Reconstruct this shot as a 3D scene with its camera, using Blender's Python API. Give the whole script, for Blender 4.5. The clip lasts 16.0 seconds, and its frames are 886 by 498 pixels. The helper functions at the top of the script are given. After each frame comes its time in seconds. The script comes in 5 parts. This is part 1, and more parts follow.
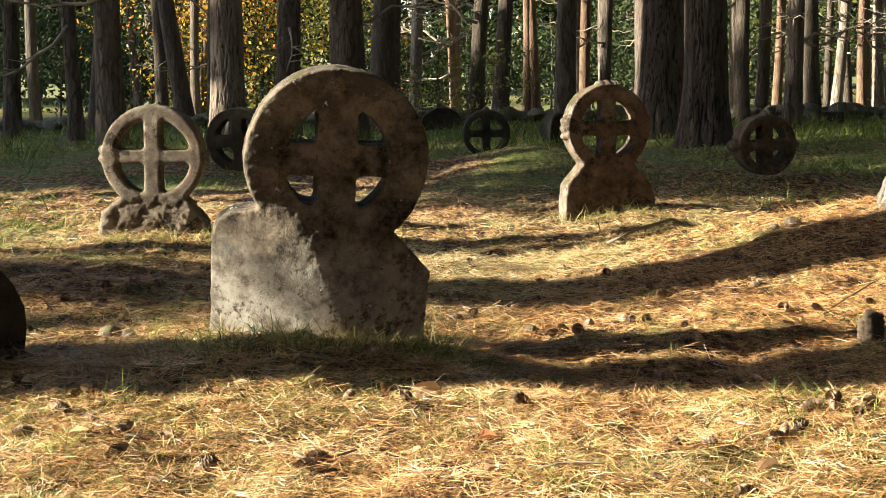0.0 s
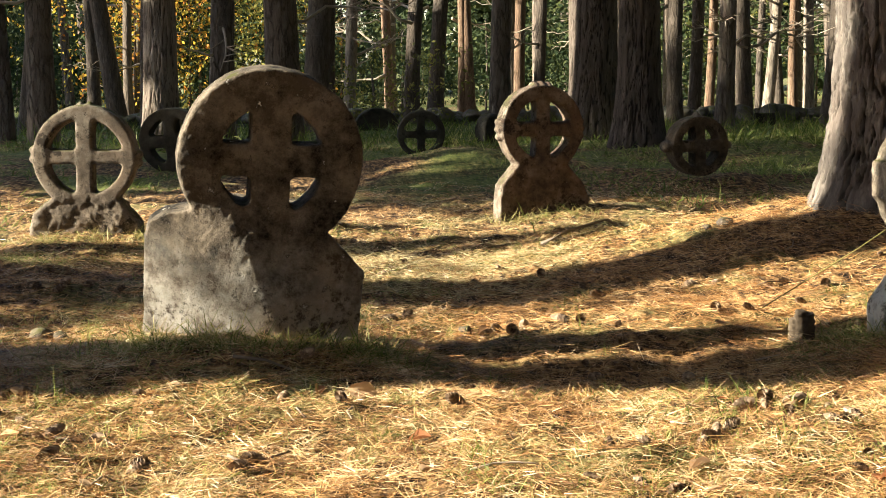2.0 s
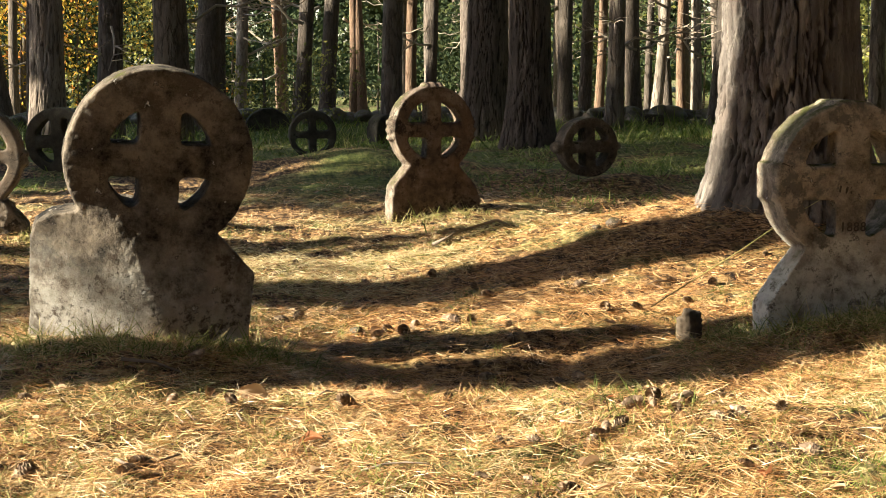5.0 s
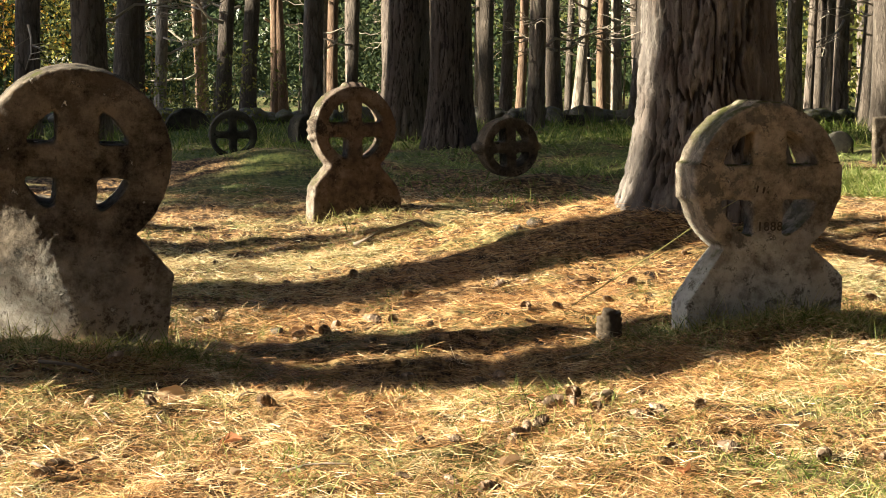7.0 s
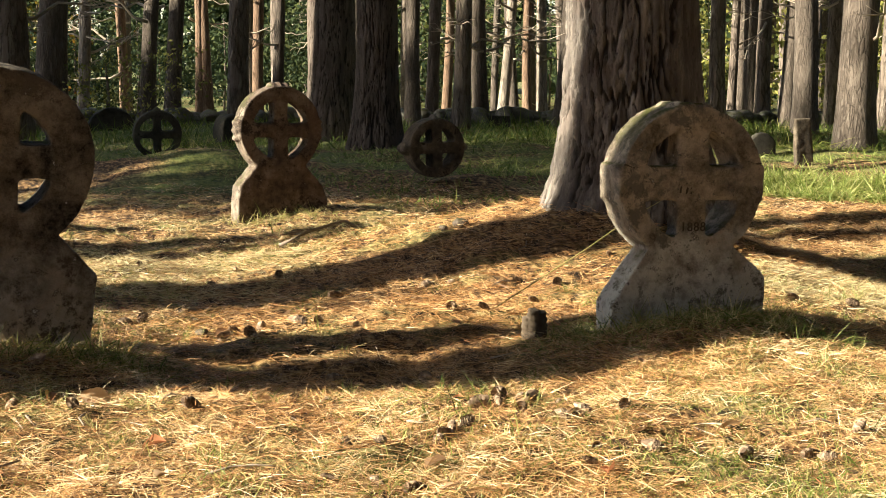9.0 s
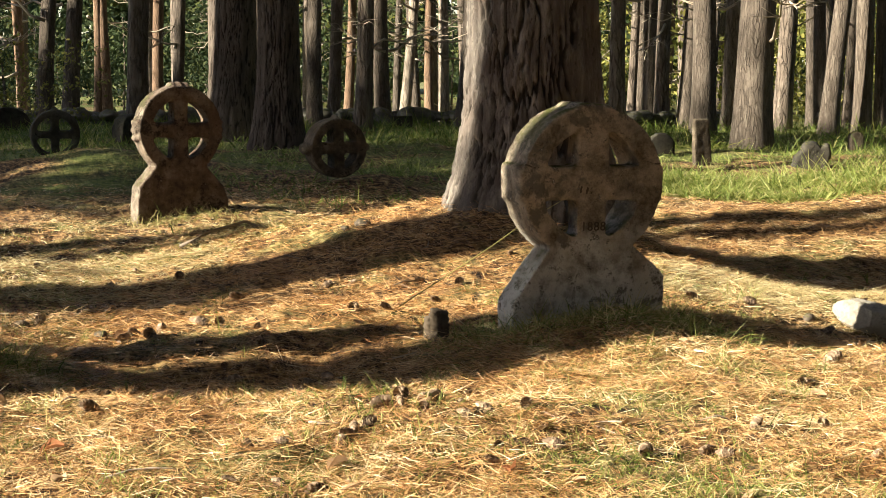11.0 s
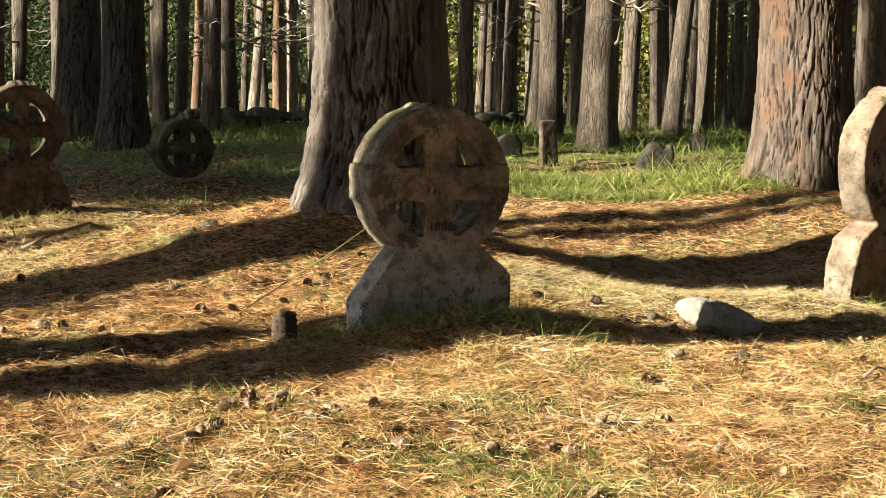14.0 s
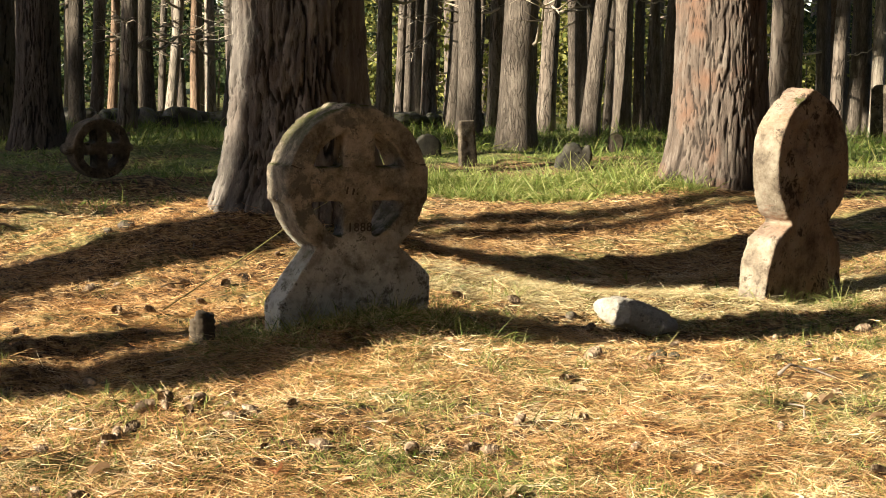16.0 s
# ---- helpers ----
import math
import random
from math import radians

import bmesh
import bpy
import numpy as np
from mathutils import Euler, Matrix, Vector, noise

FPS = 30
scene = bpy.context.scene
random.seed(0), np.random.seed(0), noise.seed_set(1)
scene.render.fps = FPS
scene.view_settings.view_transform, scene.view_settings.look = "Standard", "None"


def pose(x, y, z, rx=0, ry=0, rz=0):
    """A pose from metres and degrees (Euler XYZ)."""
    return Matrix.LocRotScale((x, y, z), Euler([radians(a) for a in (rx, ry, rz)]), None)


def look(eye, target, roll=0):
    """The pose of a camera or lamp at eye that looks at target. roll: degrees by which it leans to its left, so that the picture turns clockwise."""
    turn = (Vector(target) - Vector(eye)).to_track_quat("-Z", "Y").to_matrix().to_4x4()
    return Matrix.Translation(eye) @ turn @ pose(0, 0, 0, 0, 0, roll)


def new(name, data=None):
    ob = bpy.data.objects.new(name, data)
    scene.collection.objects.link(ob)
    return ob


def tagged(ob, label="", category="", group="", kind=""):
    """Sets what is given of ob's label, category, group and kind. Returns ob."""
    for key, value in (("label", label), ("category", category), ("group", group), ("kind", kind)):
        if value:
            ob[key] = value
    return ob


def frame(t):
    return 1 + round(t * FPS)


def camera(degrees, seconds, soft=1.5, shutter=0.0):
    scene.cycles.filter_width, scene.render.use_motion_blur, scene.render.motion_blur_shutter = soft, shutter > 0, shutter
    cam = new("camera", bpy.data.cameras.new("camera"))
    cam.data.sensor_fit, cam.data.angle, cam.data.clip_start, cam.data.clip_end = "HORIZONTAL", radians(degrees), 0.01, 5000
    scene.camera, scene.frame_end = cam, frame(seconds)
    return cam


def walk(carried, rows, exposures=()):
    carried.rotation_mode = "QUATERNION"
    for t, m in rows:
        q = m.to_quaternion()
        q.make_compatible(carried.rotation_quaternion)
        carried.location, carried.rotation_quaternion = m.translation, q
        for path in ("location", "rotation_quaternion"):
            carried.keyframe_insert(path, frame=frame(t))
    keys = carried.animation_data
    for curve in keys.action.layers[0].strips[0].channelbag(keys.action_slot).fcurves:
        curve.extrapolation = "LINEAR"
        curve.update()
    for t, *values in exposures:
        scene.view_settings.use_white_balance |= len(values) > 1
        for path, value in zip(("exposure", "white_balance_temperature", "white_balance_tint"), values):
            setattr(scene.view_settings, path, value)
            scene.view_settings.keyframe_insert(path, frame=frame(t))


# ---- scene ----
cam = camera(31.13, 16.0, soft=0.9)
EYE, ARM = 0.89, 0.065   # height of the lens over the ground at the near stone; the lens sits this far ahead of the tripod's axis
# seconds, degrees turned to the right, degrees looked up, degrees leant to the right
ROWS = [
    (0.0, -0.000, -6.650, 0.836),
    (0.5, 0.507, -6.656, 0.791),
    (1.0, 1.110, -6.655, 0.754),
    (1.5, 1.746, -6.656, 0.713),
    (2.0, 2.346, -6.656, 0.661),
    (2.5, 2.932, -6.659, 0.615),
    (3.0, 3.536, -6.661, 0.599),
    (3.5, 4.164, -6.665, 0.548),
    (4.0, 4.799, -6.666, 0.475),
    (6.5, 8.452, -6.673, 0.217),
    (7.0, 9.072, -6.674, 0.171),
    (7.5, 9.655, -6.674, 0.135),
    (8.0, 10.283, -6.668, 0.058),
    (10.5, 14.285, -6.647, -0.207),
    (11.0, 15.250, -6.641, -0.263),
    (11.5, 16.404, -6.624, -0.361),
    (12.0, 17.469, -6.611, -0.438),
    (12.5, 18.355, -6.601, -0.478),
    (13.0, 19.119, -6.594, -0.525),
    (13.5, 19.892, -6.584, -0.607),
    (14.0, 20.686, -6.573, -0.643),
    (14.5, 21.494, -6.556, -0.700),
    (15.0, 22.297, -6.547, -0.746),
    (15.5, 23.031, -6.535, -0.786),
    (16.0, 23.595, -6.527, -0.814),
]
walk(cam, [(t, pose(ARM * math.sin(radians(yaw)), ARM * math.cos(radians(yaw)), EYE, 90 + pitch, 0, -yaw) @ pose(0, 0, 0, 0, 0, -lean))
           for t, yaw, pitch, lean in ROWS], exposures=[(0.0, 2.28), (4.0, 2.26), (7.5, 2.21), (11.0, 2.04), (13.0, 1.90), (16.0, 1.84)])

# ---- light ----
SUN_FROM, SUN_UP = 187.0, 23.0     # degrees in plan (from +x towards +y) and height
world = bpy.data.worlds.new("sky")
scene.world = world
world.use_nodes = True
wn = world.node_tree
sky = wn.nodes.new("ShaderNodeTexSky")
sky.sky_type, sky.sun_disc = "NISHITA", False
sky.sun_elevation, sky.sun_rotation = radians(SUN_UP), radians(90 - SUN_FROM)
wn.links.new(sky.outputs[0], wn.nodes["Background"].inputs[0])
wn.nodes["Background"].inputs[1].default_value = 0.080
sun_way = Vector((math.cos(radians(SUN_FROM)) * math.cos(radians(SUN_UP)), math.sin(radians(SUN_FROM)) * math.cos(radians(SUN_UP)), math.sin(radians(SUN_UP))))
sun = new("sun", bpy.data.lights.new("sun", "SUN"))
sun.data.energy, sun.data.angle, sun.data.color = 5.0, radians(0.55), (1.0, 0.925, 0.735)
sun.matrix_world = look(sun_way * 60, (0, 0, 0))

# ---- materials ----
def material(name, rough=0.9):
    m = bpy.data.materials.new(name)
    m.use_nodes = True
    nt = m.node_tree
    b = nt.nodes["Principled BSDF"]
    b.inputs["Roughness"].default_value = rough
    b.inputs["Specular IOR Level"].default_value = 0.25
    return m, nt, b


def put(nt, kind, **values):
    n = nt.nodes.new(kind)
    for k, v in values.items():
        n.inputs[k.replace("_", " ")].default_value = v
    return n


def spot(nt, vec, scale, detail=4.0, rough=0.6, stretch=None, kind="noise"):
    """A noise of that scale (per metre) over the object's own coordinates, with the axes stretched."""
    if stretch:
        mp = nt.nodes.new("ShaderNodeMapping")
        mp.inputs["Scale"].default_value = stretch
        nt.links.new(vec, mp.inputs["Vector"])
        vec = mp.outputs["Vector"]
    if kind == "voronoi":
        n = put(nt, "ShaderNodeTexVoronoi", Scale=scale)
        nt.links.new(vec, n.inputs["Vector"])
        return n.outputs["Distance"]
    n = put(nt, "ShaderNodeTexNoise", Scale=scale, Detail=detail, Roughness=rough)
    nt.links.new(vec, n.inputs["Vector"])
    return n.outputs["Fac"]


def ramp(nt, fac, stops):
    n = nt.nodes.new("ShaderNodeValToRGB")
    el = n.color_ramp.elements
    while len(el) < len(stops):
        el.new(0.5)
    for e, (p, c) in zip(el, stops):
        e.position, e.color = p, (*c, 1) if len(c) == 3 else c
    nt.links.new(fac, n.inputs[0])
    return n.outputs[0]


def mixed(nt, fac, a, b, how="MIX"):
    n = nt.nodes.new("ShaderNodeMix")
    n.data_type, n.blend_type = "RGBA", how
    for sock, v in ((n.inputs["Factor"], fac), (n.inputs["A"], a), (n.inputs["B"], b)):
        if isinstance(v, (int, float)):
            sock.default_value = v
        elif isinstance(v, tuple):
            sock.default_value = (*v, 1)
        else:
            nt.links.new(v, sock)
    return n.outputs["Result"]


def step(nt, fac, lo, hi):
    n = put(nt, "ShaderNodeMapRange")
    n.inputs[1].default_value, n.inputs[2].default_value = lo, hi
    n.clamp = True
    nt.links.new(fac, n.inputs[0])
    return n.outputs[0]


def bump(nt, b, fac, dist, strength=1.0, before=None):
    n = put(nt, "ShaderNodeBump", Strength=strength, Distance=dist)
    nt.links.new(fac, n.inputs["Height"])
    if before:
        nt.links.new(before, n.inputs["Normal"])
    nt.links.new(n.outputs[0], b.inputs["Normal"])
    return n.outputs[0]


def place_of(nt, what="Object"):
    return nt.nodes.new("ShaderNodeTexCoord").outputs[what]


def stone_material(name, base, dark, pale, stain, moss=0.0, pits=0.5, blotch=6.0, lichen=0.60, upper=None):
    """Weathered limestone or granite: mottling, dark lichen spots, pale crust, rusty stains and moss."""
    m, nt, b = material(name, 0.95)
    v = place_of(nt)
    c = ramp(nt, spot(nt, v, blotch, 8, 0.72), [(0.36, dark), (0.5, base), (0.66, pale)])
    c = mixed(nt, step(nt, spot(nt, v, 2.2, 3), 0.5, 0.68), c, stain)
    c = mixed(nt, step(nt, spot(nt, v, 60, 3), 0.35, 0.7), c, (0.5, 0.5, 0.5), "OVERLAY")
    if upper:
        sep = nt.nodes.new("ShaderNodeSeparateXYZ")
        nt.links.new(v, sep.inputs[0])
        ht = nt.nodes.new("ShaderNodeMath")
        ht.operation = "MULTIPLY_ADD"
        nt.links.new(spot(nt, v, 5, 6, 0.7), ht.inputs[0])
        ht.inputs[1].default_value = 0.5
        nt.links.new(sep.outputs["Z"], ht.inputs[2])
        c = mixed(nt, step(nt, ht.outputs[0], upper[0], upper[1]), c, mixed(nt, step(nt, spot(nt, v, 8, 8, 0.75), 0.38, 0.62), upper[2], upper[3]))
    big = step(nt, spot(nt, v, 7, 7, 0.78), lichen - 0.02, lichen + 0.04)
    c = mixed(nt, big, c, tuple(x * 0.7 for x in dark))
    lich = step(nt, spot(nt, v, 24, 7, 0.8), lichen, lichen + 0.07)
    c = mixed(nt, lich, c, tuple(x * 0.35 for x in dark))
    spots = step(nt, spot(nt, v, 24, 5, 0.7), 0.66, 0.74)
    c = mixed(nt, spots, c, tuple(min(1, x * 1.45) for x in pale))
    if moss:
        sep = nt.nodes.new("ShaderNodeSeparateXYZ")
        nt.links.new(nt.nodes.new("ShaderNodeNewGeometry").outputs["Normal"], sep.inputs[0])
        up = step(nt, sep.outputs["Z"], 0.35, 0.9)
        mm = nt.nodes.new("ShaderNodeMath")
        mm.operation = "MULTIPLY"
        nt.links.new(up, mm.inputs[0])
        nt.links.new(step(nt, spot(nt, v, 14, 4), 0.62 - 0.25 * moss, 0.72 - 0.2 * moss), mm.inputs[1])
        c = mixed(nt, mm.outputs[0], c, (0.075, 0.075, 0.02))
    nt.links.new(c, b.inputs["Base Color"])
    n1 = bump(nt, b, spot(nt, v, 85, 6, 0.75), 0.0085, pits)
    bump(nt, b, spot(nt, v, 230, 4, 0.7), 0.0035, 0.8, n1)
    return m


STONE_GREY = stone_material("brown_lichened_limestone", (0.088, 0.068, 0.048), (0.04, 0.031, 0.023), (0.20, 0.165, 0.125), (0.11, 0.073, 0.042), 0.2, 0.9, 8.0, 0.575)
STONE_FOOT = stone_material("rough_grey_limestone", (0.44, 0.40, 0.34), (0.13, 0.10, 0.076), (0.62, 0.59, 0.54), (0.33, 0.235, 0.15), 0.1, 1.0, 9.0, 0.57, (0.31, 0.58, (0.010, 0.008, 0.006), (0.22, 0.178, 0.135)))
STONE_TAN = stone_material("tan_limestone", (0.50, 0.48, 0.43), (0.20, 0.175, 0.145), (0.64, 0.62, 0.58), (0.36, 0.30, 0.22), 0.9, 1.0, 7.0, 0.56, (0.42, 0.56, (0.085, 0.066, 0.046), (0.40, 0.33, 0.255)))
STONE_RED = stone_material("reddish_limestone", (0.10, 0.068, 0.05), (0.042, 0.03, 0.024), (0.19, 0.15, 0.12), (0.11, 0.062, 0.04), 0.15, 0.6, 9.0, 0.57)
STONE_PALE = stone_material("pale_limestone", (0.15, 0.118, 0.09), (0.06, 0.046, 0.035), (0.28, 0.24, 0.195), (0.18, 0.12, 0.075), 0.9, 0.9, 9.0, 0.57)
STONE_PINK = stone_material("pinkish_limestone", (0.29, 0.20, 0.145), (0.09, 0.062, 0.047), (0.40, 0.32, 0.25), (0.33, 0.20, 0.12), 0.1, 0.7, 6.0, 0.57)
# paler stone for sun-facing sides, with the sunlight in its colour
STONE_SUNLIT = stone_material("sunlit_side_limestone", (0.25, 0.20, 0.148), (0.12, 0.09, 0.064), (0.38, 0.325, 0.25), (0.20, 0.14, 0.085), 0.0, 1.0, 11.0, 0.60)
STONE_DARK = stone_material("dark_lichened_stone", (0.05, 0.044, 0.034), (0.022, 0.02, 0.016), (0.10, 0.09, 0.072), (0.06, 0.045, 0.03), 0.5, 0.7)
STONE_WHITE = stone_material("white_boulder_stone", (0.36, 0.325, 0.275), (0.20, 0.175, 0.145), (0.50, 0.465, 0.41), (0.28, 0.23, 0.17), 0.0, 1.0, 9.0, 0.62)


def bark_material(name, ridge, groove, flake, scale=1.0, relief=0.02, tint=None, built=False):
    """Pine bark: long flat plates between dark cracks, flaking grey over reddish brown."""
    m, nt, b = material(name, 0.95)
    v = place_of(nt)
    wob = put(nt, "ShaderNodeTexNoise", Scale=7.0 * scale, Detail=3.0)
    nt.links.new(v, wob.inputs["Vector"])
    ad = nt.nodes.new("ShaderNodeVectorMath")
    ad.operation = "MULTIPLY_ADD"
    nt.links.new(wob.outputs["Color"], ad.inputs[0])
    ad.inputs[1].default_value = (0.07 / scale,) * 3
    nt.links.new(v, ad.inputs[2])
    mp = nt.nodes.new("ShaderNodeMapping")
    mp.inputs["Scale"].default_value = (1, 1, 0.2)
    nt.links.new(ad.outputs[0], mp.inputs["Vector"])
    cell = put(nt, "ShaderNodeTexVoronoi", Scale=19.0 * scale)
    cell.feature = "DISTANCE_TO_EDGE"
    nt.links.new(mp.outputs[0], cell.inputs["Vector"])
    crack = step(nt, cell.outputs["Distance"], 0.0, 0.16)
    gap = nt.nodes.new("ShaderNodeMath")
    gap.operation = "MAXIMUM"
    nt.links.new(crack, gap.inputs[0])
    nt.links.new(step(nt, spot(nt, v, 11 * scale, 4, 0.7, (1, 1, 0.3)), 0.42, 0.60), gap.inputs[1])
    crack = gap.outputs[0]
    if built:      # the furrows are in the mesh, which says how high each place of the bark stands
        plate = nt.nodes.new("ShaderNodeAttribute")
        plate.attribute_name = "plate"
        crack = step(nt, plate.outputs["Fac"], 0.16, 0.62)
    plates = spot(nt, v, 16 * scale, 6, 0.65, (1, 1, 0.18))
    fine = spot(nt, v, 80 * scale, 5, 0.75, (1, 1, 0.4))
    c = ramp(nt, plates, [(0.36, tuple(x * 0.75 for x in ridge)), (0.5, ridge), (0.68, flake)])
    c = mixed(nt, step(nt, spot(nt, v, 3, 3), 0.5, 0.7), c, tint or tuple(x * 1.15 for x in ridge))
    c = mixed(nt, step(nt, fine, 0.3, 0.7), c, (0.5, 0.5, 0.5), "OVERLAY")
    c = mixed(nt, crack, mixed(nt, fine, groove, tuple(0.5 * (x + y) for x, y in zip(groove, ridge))), c)
    info = nt.nodes.new("ShaderNodeObjectInfo")
    c = mixed(nt, 0.6, c, ramp(nt, info.outputs["Random"], [(0.0, (0.36, 0.34, 0.33)), (1.0, (0.62, 0.58, 0.54))]), "SOFT_LIGHT")
    nt.links.new(c, b.inputs["Base Color"])
    n1 = bump(nt, b, crack, relief * (0.2 if built else 1.0), 1.0)
    n2 = bump(nt, b, plates, relief * (0.7 if built else 0.8), 1.0, n1)
    bump(nt, b, fine, 0.010, 1.0, n2)
    return m


BARK = bark_material("pine_bark", (0.148, 0.12, 0.10), (0.038, 0.031, 0.026), (0.235, 0.205, 0.175))
BARK_FAR = bark_material("young_pine_bark", (0.118, 0.097, 0.08), (0.06, 0.048, 0.04), (0.195, 0.168, 0.14), 1.7, 0.010)
BARK_RED = bark_material("orange_pine_bark", (0.19, 0.125, 0.085), (0.085, 0.055, 0.04), (0.27, 0.195, 0.14), 1.7, 0.008)
BARK_PALE = bark_material("pale_birch_bark", (0.27, 0.23, 0.19), (0.09, 0.074, 0.06), (0.38, 0.335, 0.285), 1.2, 0.01)
BARK_NEAR = bark_material("old_pine_bark", (0.150, 0.131, 0.118), (0.016, 0.013, 0.011), (0.28, 0.25, 0.22), 1.3, 0.016, (0.14, 0.112, 0.097), True)
BARK_FURROWED = bark_material("furrowed_pine_bark", (0.095, 0.077, 0.066), (0.012, 0.010, 0.008), (0.165, 0.14, 0.12), 1.0, 0.016, None, True)
# lit copy of the furrowed bark: one trunk's sunlight is in the colour
BARK_SUNNY = bark_material("sunlit_flaking_pine_bark", (0.25, 0.205, 0.17), (0.05, 0.04, 0.033), (0.38, 0.33, 0.285), 1.3, 0.012, (0.22, 0.17, 0.135), True)

BARK_PLATED = bark_material("plated_pine_bark", (0.125, 0.097, 0.08), (0.016, 0.012, 0.010), (0.215, 0.18, 0.152), 1.2, 0.016, (0.17, 0.098, 0.067), True)


def plain(name, stops, rough=0.8, random_of="Random Per Island", scale=30, thin=0.0, drift=0.0):
    """Colour that differs from piece to piece along the stops, with a little mottling."""
    m, nt, b = material(name, rough)
    if random_of == "object":
        r = nt.nodes.new("ShaderNodeObjectInfo").outputs["Random"]
    else:
        r = nt.nodes.new("ShaderNodeNewGeometry").outputs[random_of]
    if drift:
        ad = nt.nodes.new("ShaderNodeMath")
        ad.operation = "MULTIPLY_ADD"
        nt.links.new(step(nt, spot(nt, place_of(nt), 3.6, 5, 0.65), 0.34, 0.66), ad.inputs[0])
        ad.inputs[1].default_value = drift
        su = nt.nodes.new("ShaderNodeMath")
        su.operation = "MULTIPLY_ADD"
        nt.links.new(r, su.inputs[0])
        su.inputs[1].default_value, su.inputs[2].default_value = 1 - 0.5 * drift, -0.25 * drift
        nt.links.new(su.outputs[0], ad.inputs[2])
        r = ad.outputs[0]
    c = ramp(nt, r, stops)
    c = mixed(nt, step(nt, spot(nt, place_of(nt), scale, 3), 0.3, 0.7), c, (0.42, 0.42, 0.42), "OVERLAY")
    nt.links.new(c, b.inputs["Base Color"])
    if thin:
        tr = nt.nodes.new("ShaderNodeBsdfTranslucent")
        nt.links.new(c, tr.inputs["Color"])
        mx = nt.nodes.new("ShaderNodeMixShader")
        mx.inputs[0].default_value = thin
        nt.links.new(b.outputs[0], mx.inputs[1])
        nt.links.new(tr.outputs[0], mx.inputs[2])
        nt.links.new(mx.outputs[0], nt.nodes["Material Output"].inputs["Surface"])
    return m


NEEDLE = plain("fallen_pine_needle", [(0.0, (0.05, 0.024, 0.012)), (0.25, (0.25, 0.115, 0.045)), (0.5, (0.54, 0.31, 0.13)), (0.74, (0.70, 0.50, 0.255)), (1.0, (0.85, 0.74, 0.52))], 0.36, drift=0.55)
GRASS = plain("green_grass", [(0.0, (0.06, 0.10, 0.018)), (0.5, (0.13, 0.19, 0.035)), (0.8, (0.24, 0.28, 0.06)), (1.0, (0.44, 0.40, 0.15))], 0.5, thin=0.45)
STRAW = plain("bleached_straw", [(0.0, (0.40, 0.30, 0.14)), (0.5, (0.64, 0.53, 0.29)), (1.0, (0.78, 0.70, 0.46))], 0.6, thin=0.25)
GRASS_MID = plain("short_grass", [(0.0, (0.08, 0.125, 0.022)), (0.5, (0.17, 0.22, 0.045)), (0.8, (0.29, 0.31, 0.08)), (1.0, (0.48, 0.43, 0.18))], 0.5, thin=0.45)
NEEDLE_RED = plain("reddish_pine_needle", [(0.0, (0.11, 0.048, 0.02)), (0.3, (0.37, 0.175, 0.065)), (0.65, (0.60, 0.35, 0.14)), (1.0, (0.76, 0.56, 0.30))], 0.36, drift=0.5)
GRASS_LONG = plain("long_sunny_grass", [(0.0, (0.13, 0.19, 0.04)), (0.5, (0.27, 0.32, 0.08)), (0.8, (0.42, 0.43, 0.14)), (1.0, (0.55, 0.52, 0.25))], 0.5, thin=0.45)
GRASS_DRY = plain("dry_grass", [(0.0, (0.14, 0.17, 0.045)), (0.4, (0.30, 0.30, 0.095)), (0.75, (0.50, 0.43, 0.19)), (1.0, (0.66, 0.56, 0.33))], 0.5, thin=0.3)
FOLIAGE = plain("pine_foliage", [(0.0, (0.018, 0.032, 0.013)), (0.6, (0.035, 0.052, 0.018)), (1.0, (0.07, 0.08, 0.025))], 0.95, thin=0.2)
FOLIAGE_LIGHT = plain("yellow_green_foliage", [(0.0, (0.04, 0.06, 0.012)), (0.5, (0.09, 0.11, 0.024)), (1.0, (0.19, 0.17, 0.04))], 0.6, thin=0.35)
# brighter foliage: the sunlight that hardly reaches it is put into its colour
FOLIAGE_SUN = plain("sun_coloured_foliage", [(0.0, (0.08, 0.10, 0.022)), (0.5, (0.24, 0.24, 0.06)), (1.0, (0.46, 0.41, 0.12))], 0.6, thin=0.45)
FOLIAGE_AUTUMN = plain("autumn_foliage", [(0.0, (0.16, 0.16, 0.03)), (0.4, (0.48, 0.36, 0.05)), (0.75, (0.60, 0.34, 0.05)), (1.0, (0.50, 0.16, 0.04))], 0.9, thin=0.4)
ROTTEN = plain("rotten_wood", [(0.0, (0.06, 0.043, 0.03)), (1.0, (0.10, 0.075, 0.052))], 0.95, "object", 60)
LEAF = plain("dry_leaf", [(0.0, (0.34, 0.20, 0.11)), (0.5, (0.50, 0.36, 0.22)), (0.85, (0.48, 0.26, 0.12)), (1.0, (0.42, 0.15, 0.07))], 0.7, "object", thin=0.2)
CONE = plain("pine_cone_scale", [(0.0, (0.09, 0.058, 0.038)), (0.5, (0.23, 0.155, 0.10)), (1.0, (0.42, 0.31, 0.21))], 0.75)
CARVED = plain("carved_lettering", [(0.0, (0.06, 0.047, 0.037)), (1.0, (0.08, 0.064, 0.05))], 0.95, "object")
TWIG = plain("dead_wood", [(0.0, (0.16, 0.12, 0.09)), (1.0, (0.34, 0.28, 0.22))], 0.85, "object")
DEAD = plain("bleached_dead_branch", [(0.0, (0.25, 0.19, 0.14)), (1.0, (0.48, 0.41, 0.32))], 0.8)
